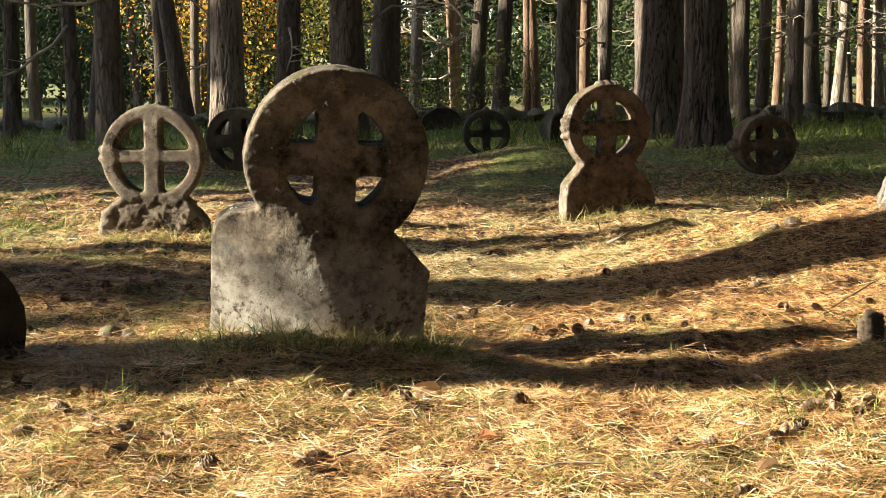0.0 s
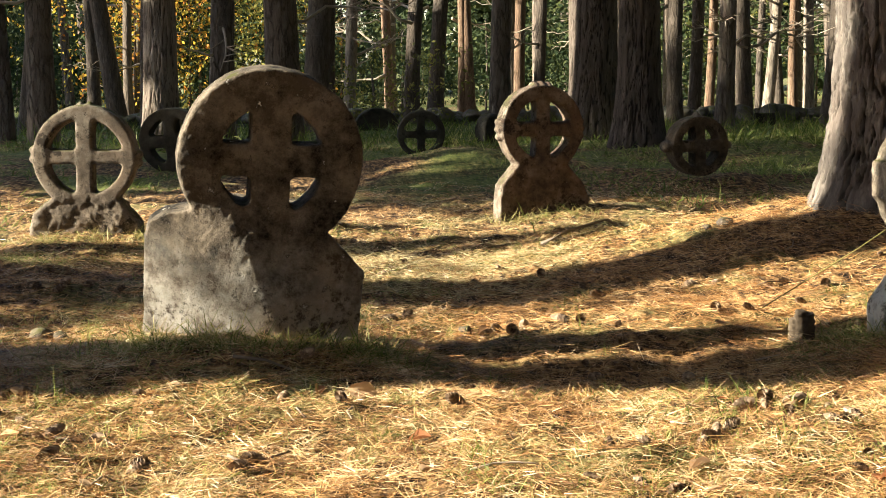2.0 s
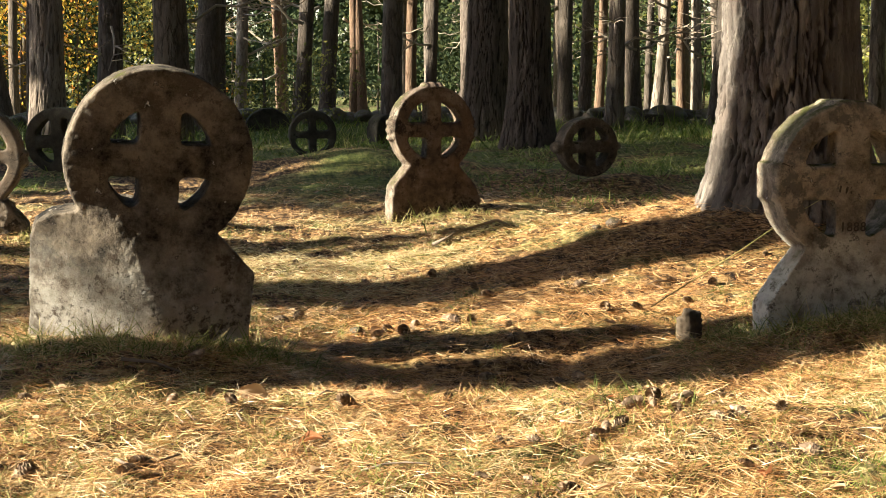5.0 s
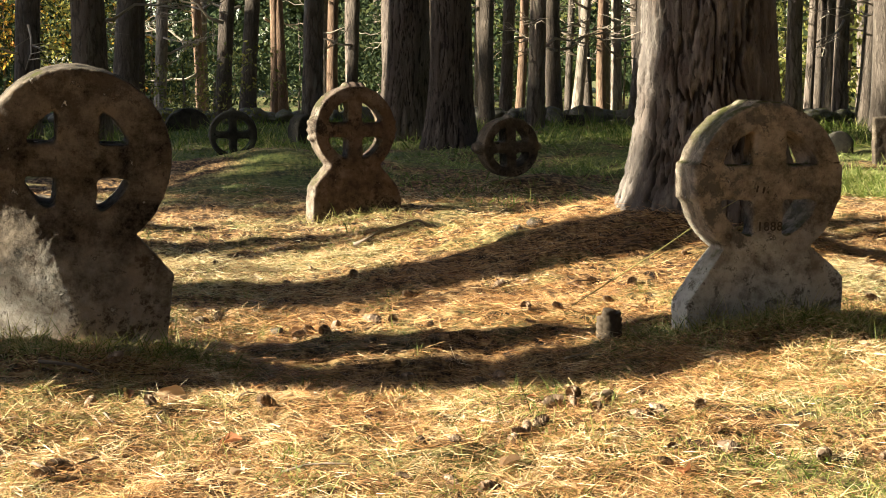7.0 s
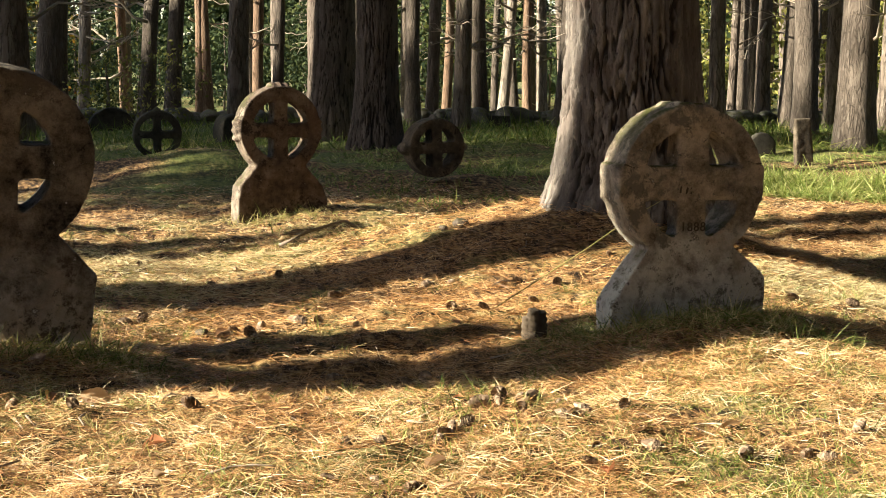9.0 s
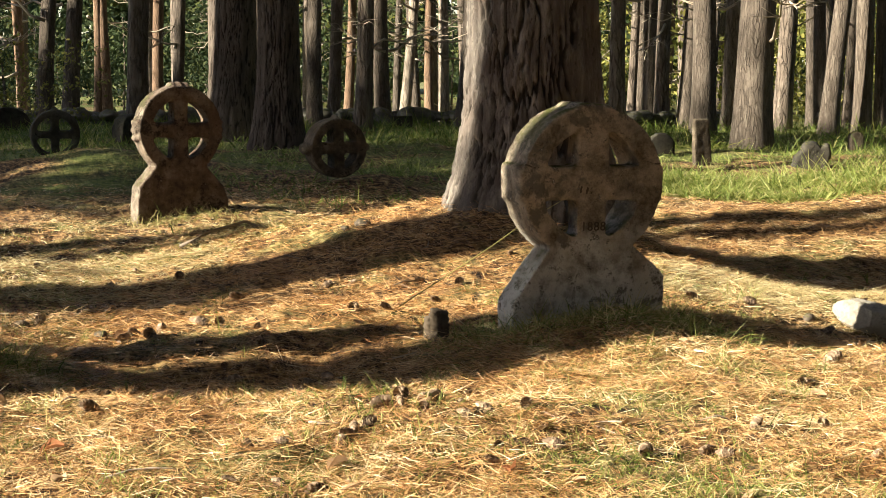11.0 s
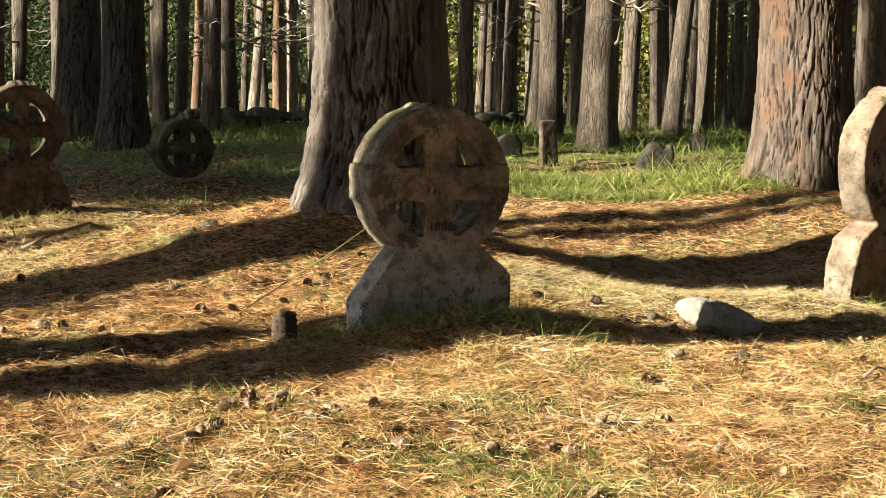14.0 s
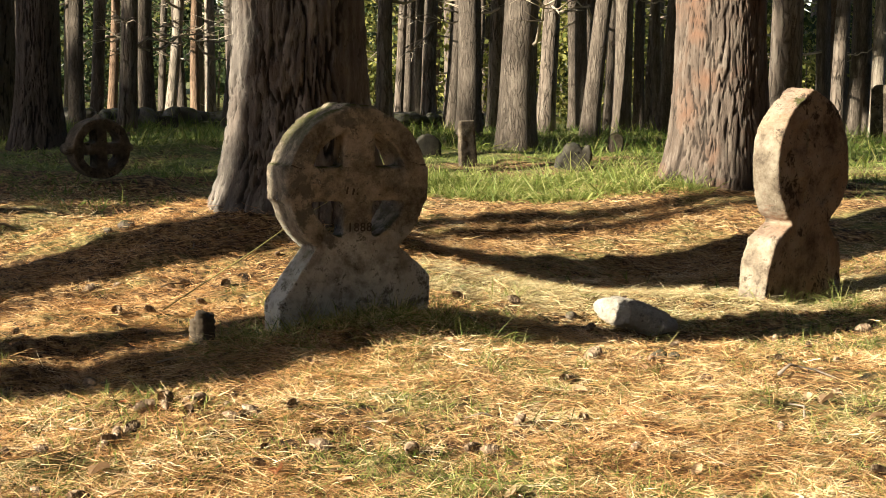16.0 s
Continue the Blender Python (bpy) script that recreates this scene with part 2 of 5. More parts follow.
WALLSTONE = stone_material("field_stone", (0.13, 0.12, 0.10), (0.06, 0.055, 0.048), (0.24, 0.225, 0.20), (0.10, 0.095, 0.07), 0.7, 0.6)


def ground_material():
    """Forest floor: matted needles and dead grass over dark soil, with moss and turf."""
    m, nt, b = material("forest_floor", 0.95)
    v = place_of(nt)
    a = spot(nt, v, 40, 5, 0.7, (1, 0.22, 1))
    d = spot(nt, v, 46, 5, 0.7, (0.2, 1, 1))
    f = mixed(nt, spot(nt, v, 9, 2), a, d)
    litter = ramp(nt, f, [(0.40, (0.014, 0.009, 0.006)), (0.48, (0.10, 0.053, 0.022)), (0.55, (0.34, 0.20, 0.085)), (0.64, (0.62, 0.45, 0.23))])
    straw = ramp(nt, f, [(0.39, (0.032, 0.028, 0.012)), (0.50, (0.18, 0.155, 0.055)), (0.66, (0.47, 0.41, 0.18))])
    turf = ramp(nt, f, [(0.36, (0.035, 0.045, 0.013)), (0.5, (0.13, 0.15, 0.038)), (0.66, (0.29, 0.28, 0.085))])
    c = mixed(nt, step(nt, spot(nt, v, 1.6, 4), 0.50, 0.62), litter, straw)
    sep = nt.nodes.new("ShaderNodeSeparateXYZ")
    nt.links.new(v, sep.inputs[0])
    far = step(nt, sep.outputs["Y"], 8.5, 13.0)
    patch = spot(nt, v, 0.75, 4, 0.6)
    s = nt.nodes.new("ShaderNodeMath")
    s.operation = "MULTIPLY_ADD"
    nt.links.new(far, s.inputs[0])
    s.inputs[1].default_value = 0.21
    nt.links.new(patch, s.inputs[2])
    c = mixed(nt, step(nt, s.outputs[0], 0.60, 0.72), c, turf)
    c = mixed(nt, step(nt, spot(nt, v, 0.4, 3), 0.3, 0.7), c, (0.44, 0.44, 0.44), "SOFT_LIGHT")
    nt.links.new(c, b.inputs["Base Color"])
    n1 = bump(nt, b, f, 0.02, 1.0)
    bump(nt, b, spot(nt, v, 14, 4), 0.03, 0.6, n1)
    return m


FLOOR = ground_material()

# ---- the lie of the land ----
def bearing(az, d):
    """Plan place at d metres from the camera, az degrees to the right of its first view."""
    return d * math.sin(radians(az)), d * math.cos(radians(az))


def smooth(a, b, v):
    u = np.clip((v - a) / (b - a), 0, 1)
    return u * u * (3 - 2 * u)


MOUNDS = [  # x, y, height, half widths
    (2.15, 7.05, 0.27, 0.95, 0.85), (6.0, 9.3, 0.12, 0.9, 0.8), (0.7, 11.6, 0.17, 0.9, 0.8), (1.1, 8.9, 0.05, 0.5, 0.4),
    (0.75, 4.75, -0.11, 0.75, 0.5), (0.4, 6.35, -0.08, 0.9, 0.6), (3.3, 5.1, -0.16, 0.7, 0.55), (4.4, 7.3, -0.21, 1.45, 0.95), (4.5, 5.3, -0.09, 0.6, 0.5), (3.95, 6.45, -0.13, 0.95, 0.55),
    (-0.38, 4.85, 0.045, 0.5, 0.4), (-1.6, 6.5, 0.08, 0.8, 0.6), (1.9, 4.98, 0.06, 0.48, 0.38), (2.3, 10.6, 0.05, 0.5, 0.4), (-1.6, 8.3, 0.03, 0.6, 0.5),
    (0.1, 7.7, -0.05, 0.6, 0.4), (4.6, 9.5, -0.05, 0.9, 0.8), (3.3, 13.3, 0.10, 0.9, 0.6), (-2.2, 12.0, 0.08, 1.2, 0.8)]


def lumps(x, y, scale, seed):
    """Smooth random relief between -1 and 1, with lumps of that many to the metre."""
    u, v = x * scale + 17.3 * seed, y * scale - 9.1 * seed
    i, j = np.floor(u), np.floor(v)
    fu, fv = u - i, v - j
    fu, fv = fu * fu * (3 - 2 * fu), fv * fv * (3 - 2 * fv)

    def at(a, b):
        w = np.sin(a * 127.1 + b * 311.7 + seed * 74.7) * 43758.5453
        return 2 * (w - np.floor(w)) - 1
    return (at(i, j) * (1 - fu) + at(i + 1, j) * fu) * (1 - fv) + (at(i, j + 1) * (1 - fu) + at(i + 1, j + 1) * fu) * fv


def ground(x, y):
    x, y = np.asarray(x, float), np.asarray(y, float)
    r = np.hypot(x, y)
    z = 0.11 * smooth(6.5, 13.0, r) - 0.40 * smooth(19.0, 28, r)
    for mx, my, h, sx, sy in MOUNDS:
        z = z + h * np.exp(-((x - mx) / sx) ** 2 - ((y - my) / sy) ** 2)
    near = 1 - smooth(25, 60, r)
    z = z + near * (0.017 * np.sin(2.9 * x + 1.3 * y + 0.5) * np.sin(2.1 * y - 1.7 * x) + 0.012 * np.sin(6.3 * x - 2.2 * y) * np.sin(5.1 * y + 3.1 * x + 1)
                    + 0.007 * np.sin(14 * x + 5 * y) * np.sin(12 * y - 7 * x))
    z = z + (1 - smooth(9, 20, r)) * (0.011 * lumps(x, y, 6.0, 1) + 0.011 * lumps(0.8 * x + 0.6 * y, 0.8 * y - 0.6 * x, 13.0, 2) + 0.007 * lumps(0.6 * x - 0.8 * y, 0.6 * y + 0.8 * x, 27.0, 3))
    return z


def on_ground(x, y):
    return float(ground(x, y))


# ---- mesh helpers ----
def mesh_of(name, verts, faces, mat, smooth_shade=True):
    me = bpy.data.meshes.new(name)
    me.from_pydata([tuple(v) for v in verts], [], faces)
    me.materials.append(mat)
    if smooth_shade:
        me.polygons.foreach_set("use_smooth", [True] * len(me.polygons))
    return me


def quads_mesh(name, verts, quads, mat):
    """A mesh out of two arrays: points and four-cornered faces."""
    me = bpy.data.meshes.new(name)
    verts, quads = np.asarray(verts, np.float32), np.asarray(quads, np.int32)
    me.vertices.add(len(verts))
    me.vertices.foreach_set("co", verts.ravel())
    me.loops.add(quads.size)
    me.loops.foreach_set("vertex_index", quads.ravel())
    me.polygons.add(len(quads))
    me.polygons.foreach_set("loop_start", np.arange(0, quads.size, 4, dtype=np.int32))
    me.polygons.foreach_set("use_smooth", np.ones(len(quads), bool))
    me.materials.append(mat)
    me.update(calc_edges=True)
    return me


def part(name, data, parent, label=""):
    """Links a mesh as a part of a thing."""
    ob = new(name, data)
    ob.parent = parent
    return tagged(ob, label)


def thing(name, m, label, category, group="", kind=""):
    ob = new(name)
    ob.empty_display_size = 0.1
    ob.matrix_basis = m
    return tagged(ob, label, category, group, kind)


def tube(points, radii, sides=6, seed=0.0):
    """Points and faces of a bent tapering rod."""
    verts, faces = [], []
    pts = [Vector(p) for p in points]
    for i, p in enumerate(pts):
        way = (pts[min(i + 1, len(pts) - 1)] - pts[max(i - 1, 0)]).normalized()
        side = way.orthogonal().normalized()
        up = way.cross(side)
        for k in range(sides):
            a = 2 * math.pi * k / sides + seed
            verts.append(p + radii[i] * (math.cos(a) * side + math.sin(a) * up))
    for i in range(len(pts) - 1):
        for k in range(sides):
            a, b = i * sides + k, i * sides + (k + 1) % sides
            faces.append((a, b, b + sides, a + sides))
    faces.append(tuple(range(sides))[::-1])
    faces.append(tuple(range((len(pts) - 1) * sides, len(pts) * sides)))
    return verts, faces


def join_lists(lists):
    verts, faces = [], []
    for v, f in lists:
        o = len(verts)
        verts += list(v)
        faces += [tuple(i + o for i in q) for q in f]
    return verts, faces


# ---- ground ----
def spaced(lo, hi, fine_lo, fine_hi, fine):
    out = list(np.arange(fine_lo, fine_hi + 1e-6, fine))
    s, v = fine, fine_hi
    while v < hi:
        s *= 1.09
        v += s
        out.append(v)
    s, v = fine, fine_lo
    while v > lo:
        s *= 1.09
        v -= s
        out.insert(0, v)
    return np.array(out)


gx, gy = spaced(-260, 260, -2.6, 5.6, 0.026), spaced(-200, 300, 3.0, 8.2, 0.026)
GX, GY = np.meshgrid(gx, gy)
GZ = ground(GX, GY)
idx = np.arange(GX.size).reshape(GX.shape)
floor = new("ground", quads_mesh("ground", np.stack([GX, GY, GZ], -1).reshape(-1, 3),
            np.stack([idx[:-1, :-1], idx[:-1, 1:], idx[1:, 1:], idx[1:, :-1]], -1).reshape(-1, 4), FLOOR))
tagged(floor, "forest floor of brown pine needles, dry grass and moss", "ground", kind="structure")

# ---- gravestones ----
def prism(bm, outline, y0, y1, lean=0.0):
    """A slab between two depths over an outline of (x, z)."""
    a = [bm.verts.new((x, y0, z)) for x, z in outline]
    b = [bm.verts.new((x * (1 - lean), y1, z)) for x, z in outline]
    bm.faces.new(a)
    bm.faces.new(b[::-1])
    for i in range(len(a)):
        j = (i + 1) % len(a)
        bm.faces.new((a[j], a[i], b[i], b[j]))


def hoop(bm, cx, cz, ro, ri, y0, y1, n=72, squash=1.0):
    rings = []
    for r, y in ((ro, y0), (ro, y1), (ri, y1), (ri, y0)):
        rings.append([bm.verts.new((cx + r * math.cos(2 * math.pi * k / n), y, cz + r * squash * math.sin(2 * math.pi * k / n))) for k in range(n)])
    for i in range(4):
        a, b = rings[i], rings[(i + 1) % 4]
        for k in range(n):
            j = (k + 1) % n
            bm.faces.new((a[k], a[j], b[j], b[k]))


def box(bm, x0, x1, y0, y1, z0, z1):
    prism(bm, [(x0, z0), (x1, z0), (x1, z1), (x0, z1)], y0, y1)


def weathered(bm, name, mat, voxel=0.008, rough=0.006, seed=0, smoothing=2, bare=None, shape=None):
    """Melts the pieces of bm into one worn stone: joined, edges rounded, surface uneven and chipped."""
    bmesh.ops.recalc_face_normals(bm, faces=bm.faces[:])
    me = bpy.data.meshes.new(name)
    bm.to_mesh(me)
    bm.free()
    ob = new("rough_block", me)
    mod = ob.modifiers.new("melt", "REMESH")
    mod.mode, mod.voxel_size, mod.use_smooth_shade = "VOXEL", voxel, True
    sm = ob.modifiers.new("wear", "SMOOTH")
    sm.factor, sm.iterations = 0.5, smoothing
    out = bpy.data.meshes.new_from_object(ob.evaluated_get(bpy.context.evaluated_depsgraph_get()))
    bpy.data.objects.remove(ob)
    bpy.data.meshes.remove(me)
    out.name = name
    n = len(out.vertices)
    co, no = np.empty(n * 3), np.empty(n * 3)
    out.vertices.foreach_get("co", co)
    out.vertices.foreach_get("normal", no)
    co, no = co.reshape(-1, 3), no.reshape(-1, 3)
    if shape:
        co += shape(co, no)
    off = Vector((seed * 7.3, seed * 3.1, seed * 1.7))
    d = np.empty(n)
    for i in range(n):
        p = Vector(co[i]) + off
        chip = noise.noise(p * 13)
        d[i] = (0.9 * noise.noise(p * 4) + 0.26 * noise.noise(p * 19) + 0.14 * noise.noise(p * 48) + 0.26 * noise.noise(p * 95) - 0.5 * max(0.0, chip - 0.4))
    co += no * (d * rough)[:, None]
    out.vertices.foreach_set("co", co.ravel())
    out.materials.clear()
    out.materials.append(mat)
    out.polygons.foreach_set("use_smooth", np.ones(len(out.polygons), bool))
    if bare:      # left sides, towards the sun, get paler stone: sunlight put into the colour
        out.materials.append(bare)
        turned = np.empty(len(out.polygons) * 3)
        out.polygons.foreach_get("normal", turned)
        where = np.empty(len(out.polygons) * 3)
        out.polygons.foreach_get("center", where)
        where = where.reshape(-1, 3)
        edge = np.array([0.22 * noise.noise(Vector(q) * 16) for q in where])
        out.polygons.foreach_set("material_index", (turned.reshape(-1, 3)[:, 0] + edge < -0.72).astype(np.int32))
    out.update()
    return out


def wheel_into(bm, r, cx, cz, band, bar, arm, h, bh, knobs, panel, ears, chip):
    """A ring with a cross in it, and the stubs on its rim, into bm. panel: depth of stone left standing in the blind quarters."""
    hoop(bm, cx, cz, r, r - band, -h, h)
    box(bm, cx - bar / 2, cx + bar / 2, -h * 0.97, 2 * bh - h * 0.97, cz - r + band * 0.4, cz + r - band * 0.4)
    box(bm, cx - r + band * 0.4, cx + r - band * 0.4, -h * 0.94, 2 * bh - h * 0.97, cz - arm / 2, cz + arm / 2)
    if panel:
        hoop(bm, cx, cz, r - band * 0.5, 0.01, panel - h, h - panel)
    if ears:
        for side in (-1, 1):
            x = cx + side * (r - 0.014)
            box(bm, x - 0.022, x + 0.022, -h * 0.95, h * 0.95, cz - ears / 2, cz + ears / 2)
        box(bm, cx - ears * 0.55, cx + ears * 0.55, -h * 0.9, h * 0.9, cz + r - 0.03, cz + r + 0.006)
    for a, size, count in knobs:
        for k in range(count):
            ang = radians(a + (k - (count - 1) / 2) * 10)
            x, z = cx + (r + size * 0.3) * math.cos(ang), cz + (r + size * 0.3) * math.sin(ang)
            bmesh.ops.create_uvsphere(bm, u_segments=12, v_segments=8, radius=size, matrix=Matrix.Translation((x, 0, z)) @ Matrix.Diagonal((1, min(2.6, h / size), 1, 1)))
    if chip:
        prism(bm, [(cx + x, cz + r * 0.93 + z) for x, z in chip], -h, h)


def wheel_head(name, mat, r, cz, band, bar, deep, seed, knobs=(), voxel=0.008, rough=0.006, arm=None, smoothing=2):
    bm = bmesh.new()
    wheel_into(bm, r, 0, cz, band, bar, arm or bar, deep / 2, deep * 0.43, knobs, 0.0, 0.0, None)
    return weathered(bm, name, mat, voxel, rough, seed, smoothing)


def cut_apart(me, below):
    """Two meshes out of one, the second where below(face centres) holds, with the shading running on across the cut."""
    n, m = len(me.vertices), len(me.polygons)
    co, no, mid, mats = np.empty(n * 3), np.empty(n * 3), np.empty(m * 3), np.zeros(m, np.int32)
    me.vertices.foreach_get("co", co)
    me.vertices.foreach_get("normal", no)
    me.polygons.foreach_get("center", mid)
    me.polygons.foreach_get("material_index", mats)
    co, no, mid = co.reshape(-1, 3), no.reshape(-1, 3), mid.reshape(-1, 3)
    faces = [tuple(p.vertices) for p in me.polygons]
    low = below(mid)
    out = []
    for name, keep in (("wheel_cross", ~low), ("foot_block", low)):
        picked = [faces[i] for i in np.nonzero(keep)[0]]
        used = sorted({v for f in picked for v in f})
        at = {v: i for i, v in enumerate(used)}
        piece = bpy.data.meshes.new(name)
        piece.from_pydata(co[used].tolist(), [], [tuple(at[v] for v in f) for f in picked])
        for mat in me.materials:
            piece.materials.append(mat)
        piece.polygons.foreach_set("material_index", mats[keep])
        piece.polygons.foreach_set("use_smooth", np.ones(len(picked), bool))
        piece.normals_split_custom_set_from_vertices(no[used].tolist())
        out.append((name, piece))
    bpy.data.meshes.remove(me)
    return out


def wheel_stone(mat, r, cz, band, bar, deep, foot, foot_deep, seed, cx=0.0, arm=None, bar_deep=None, knobs=(), panel=0.0, ears=0.0, chip=None, voxel=0.007, rough=0.007, smoothing=3, bare=None, shape=None):
    """Wheel and foot hewn out of one stone, flush in front: the two parts of it."""
    bm = bmesh.new()
    h = deep / 2
    wheel_into(bm, r, cx, cz, band, bar, arm or bar, h, (bar_deep or deep * 0.94) / 2, knobs, panel, ears, chip)
    prism(bm, foot, -h, foot_deep - h)
    me = weathered(bm, "stone", mat, voxel, rough, seed, smoothing, bare, shape)

    def below(c):
        edge = np.array([0.012 * noise.noise(Vector(q) * 20) for q in c])
        return (np.hypot(c[:, 0] - cx, c[:, 2] - cz) + edge > r + 0.004) & (c[:, 2] < cz - 0.35 * r)
    return cut_apart(me, below)


def slab(name, mat, outline, deep, seed, voxel=0.009, rough=0.008):
    bm = bmesh.new()
    prism(bm, outline, -deep / 2, deep / 2)
    return weathered(bm, name, mat, voxel, rough, seed, 3)


def gravestone(az, d, turn, lean, label, parts, sink=0.0, tip=0.0, name="wheel_cross_gravestone", group="wheel-cross gravestones"):
    x, y = bearing(az, d)
    st = thing(name, pose(x, y, on_ground(x, y) - sink, tip, lean, turn - az), label, "gravestone", group)
    for pname, me in parts:
        part(pname, me, st)
    return st


def figure(me, st, name, label, x, y, z, tilt=0.0):
    me.materials.clear()
    me.materials.append(CARVED)
    part(name, me, st, label).matrix_basis = pose(x, y, z, 90, tilt, 0)


def lettering(words, size, deep, x, z, y, st):
    """Carved figures on a stone's face, each one a piece of its own."""
    for k, sign in enumerate(words):
        cu = bpy.data.curves.new("inscription", "FONT")
        cu.body, cu.size, cu.extrude, cu.align_x, cu.align_y, cu.resolution_u = sign, size, deep, "CENTER", "CENTER", 3
        ob = new("carving", cu)
        me = bpy.data.meshes.new_from_object(ob.evaluated_get(bpy.context.evaluated_depsgraph_get()))
        bpy.data.objects.remove(ob)
        figure(me, st, "inscription", "weathered carved figure", x + (k - (len(words) - 1) / 2) * size * 0.55, y, z, 3 * math.sin(5 * k))


def rubble(co, no):
    """The lower part is broken and lumpy."""
    low = np.clip((0.21 - co[:, 2]) / 0.06, 0, 1)
    lump = np.array([abs(noise.noise(Vector(q) * 9)) + 0.7 * abs(noise.noise(Vector(q) * 38)) for q in co])
    return no * (low * 0.014 * (lump - 0.22))[:, None]


# big grey stone with a square block for its foot
def swelling(co, no):
    """The face of the block swells towards its middle and falls back to the left edge and the top."""
    x, y, z = co.T
    mid = 0.09 - 0.45 * np.clip(z, 0, 0.42)
    u = np.clip((x + 0.36) / (mid + 0.36), 0, 1)
    out = 0.035 - 0.20 * (1 - u) ** 1.5 - 0.035 * np.clip((x - mid) / (0.34 - mid), 0, 1) ** 1.5
    fade = 1 - np.clip((z - 0.26) / 0.20, 0, 1) ** 1.5
    d = np.zeros_like(co)
    d[:, 1] = -out * fade * np.clip((0.135 - y) / 0.21, 0, 1)
    return d


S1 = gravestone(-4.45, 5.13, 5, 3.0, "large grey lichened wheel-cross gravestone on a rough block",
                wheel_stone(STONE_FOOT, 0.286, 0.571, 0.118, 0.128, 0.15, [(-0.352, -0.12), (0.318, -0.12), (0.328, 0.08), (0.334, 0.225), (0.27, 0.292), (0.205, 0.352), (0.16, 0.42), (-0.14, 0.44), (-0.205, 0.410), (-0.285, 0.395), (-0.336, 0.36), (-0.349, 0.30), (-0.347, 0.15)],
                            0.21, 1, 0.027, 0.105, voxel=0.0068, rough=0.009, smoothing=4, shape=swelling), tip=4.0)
# tan stone by the great pine
S2 = gravestone(20.12, 5.49, 27, 1.0, "tan wheel-cross gravestone with a whitish chamfered foot",
                wheel_stone(STONE_TAN, 0.263, 0.464, 0.076, 0.112, 0.165, [(-0.285, -0.14), (0.275, -0.14), (0.281, 0.145), (0.165, 0.245), (0.12, 0.29), (-0.12, 0.29), (-0.168, 0.235), (-0.286, 0.065)],
                            0.118, 3, ears=0.12, arm=0.112, bar_deep=0.085, voxel=0.0068, rough=0.009))
lettering("1888", 0.044, 0.0015, 0.006, 0.318, -0.079, S2)
rng = random.Random(61)
for k in range(9):      # what is left of the letters in the middle of the cross
    bm = bmesh.new()
    prism(bm, [(rng.uniform(-0.002, 0.002) + px, pz) for px, pz in ((-0.003, -0.011), (0.003, -0.012), (0.002, 0.0), (0.004, 0.010), (-0.002, 0.012), (-0.004, 0.001))], -0.001, 0.001)
    me = bpy.data.meshes.new("inscription")
    bm.to_mesh(me)
    bm.free()
    me.materials.append(CARVED)
    part("inscription", me, S2, "weathered unreadable letter").matrix_basis = pose(-0.04 + 0.016 * (k % 5) + rng.uniform(-0.004, 0.004), -0.079, 0.475 - 0.032 * (k // 5) + rng.uniform(-0.004, 0.004), 0, rng.uniform(-25, 25), 0)
for x0, x1, lift, out in ((-0.255, -0.185, 0.523, -0.084), (-0.055, 0.055, 0.520, -0.079), (0.18, 0.255, 0.533, -0.084)):     # the crack along the top of the arms
    n = 9
    xs = [x0 + (x1 - x0) * i / n for i in range(n + 1)]
    mid = [lift + 0.004 * math.sin(40 * x) + 0.003 * math.sin(97 * x + 1) for x in xs]
    bm = bmesh.new()
    prism(bm, [(x, z - 0.0022) for x, z in zip(xs, mid)] + [(x, z + 0.0022) for x, z in zip(xs[::-1], mid[::-1])], out - 0.001, out + 0.001)
    me = bpy.data.meshes.new("crack")
    bm.to_mesh(me)
    bm.free()
    me.materials.append(CARVED)
    part("crack", me, S2, "dark crack in the stone")
S3 = gravestone(-10.2, 8.35, -10, 1.0, "pale wheel-cross gravestone with moss on its rim",
                wheel_stone(STONE_PALE, 0.262, 0.378, 0.070, 0.088, 0.13, [(-0.30, -0.12), (0.29, -0.12), (0.265, 0.04), (0.20, 0.12), (0.15, 0.185), (-0.13, 0.185), (-0.19, 0.15), (-0.26, 0.08)],
                            0.17, 5, arm=0.072, knobs=[(178, 0.020, 2), (-2, 0.022, 2), (90, 0.014, 2)], voxel=0.0095, rough=0.004, shape=rubble))
lettering("1891", 0.055, 0.001, -0.15, 0.380, -0.0585, S3)
# bare: here the paler stone that paints sunlight on the left sides
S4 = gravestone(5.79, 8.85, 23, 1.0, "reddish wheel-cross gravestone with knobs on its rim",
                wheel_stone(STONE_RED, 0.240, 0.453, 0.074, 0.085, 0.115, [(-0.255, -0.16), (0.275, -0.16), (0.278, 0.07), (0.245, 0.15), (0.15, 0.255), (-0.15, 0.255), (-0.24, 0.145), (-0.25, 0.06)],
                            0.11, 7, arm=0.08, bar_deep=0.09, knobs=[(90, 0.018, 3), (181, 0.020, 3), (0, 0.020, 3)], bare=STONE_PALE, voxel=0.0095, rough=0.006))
S5 = gravestone(11.40, 10.6, 24, -1.0, "small dark wheel-cross gravestone sunk in the ground", [
    ("wheel_cross", wheel_head("wheel_cross", STONE_GREY, 0.196, 0.228, 0.058, 0.078, 0.15, 9, [(180, 0.042, 1), (0, 0.03, 1), (90, 0.02, 1)]))])
S6 = gravestone(1.6, 13.0, 5, 0.0, "small black wheel-cross gravestone sunk behind a mound", [
    ("wheel_cross", wheel_head("wheel_cross", STONE_DARK, 0.195, 0.20, 0.05, 0.06, 0.12, 10, [(90, 0.02, 1)], voxel=0.013))])
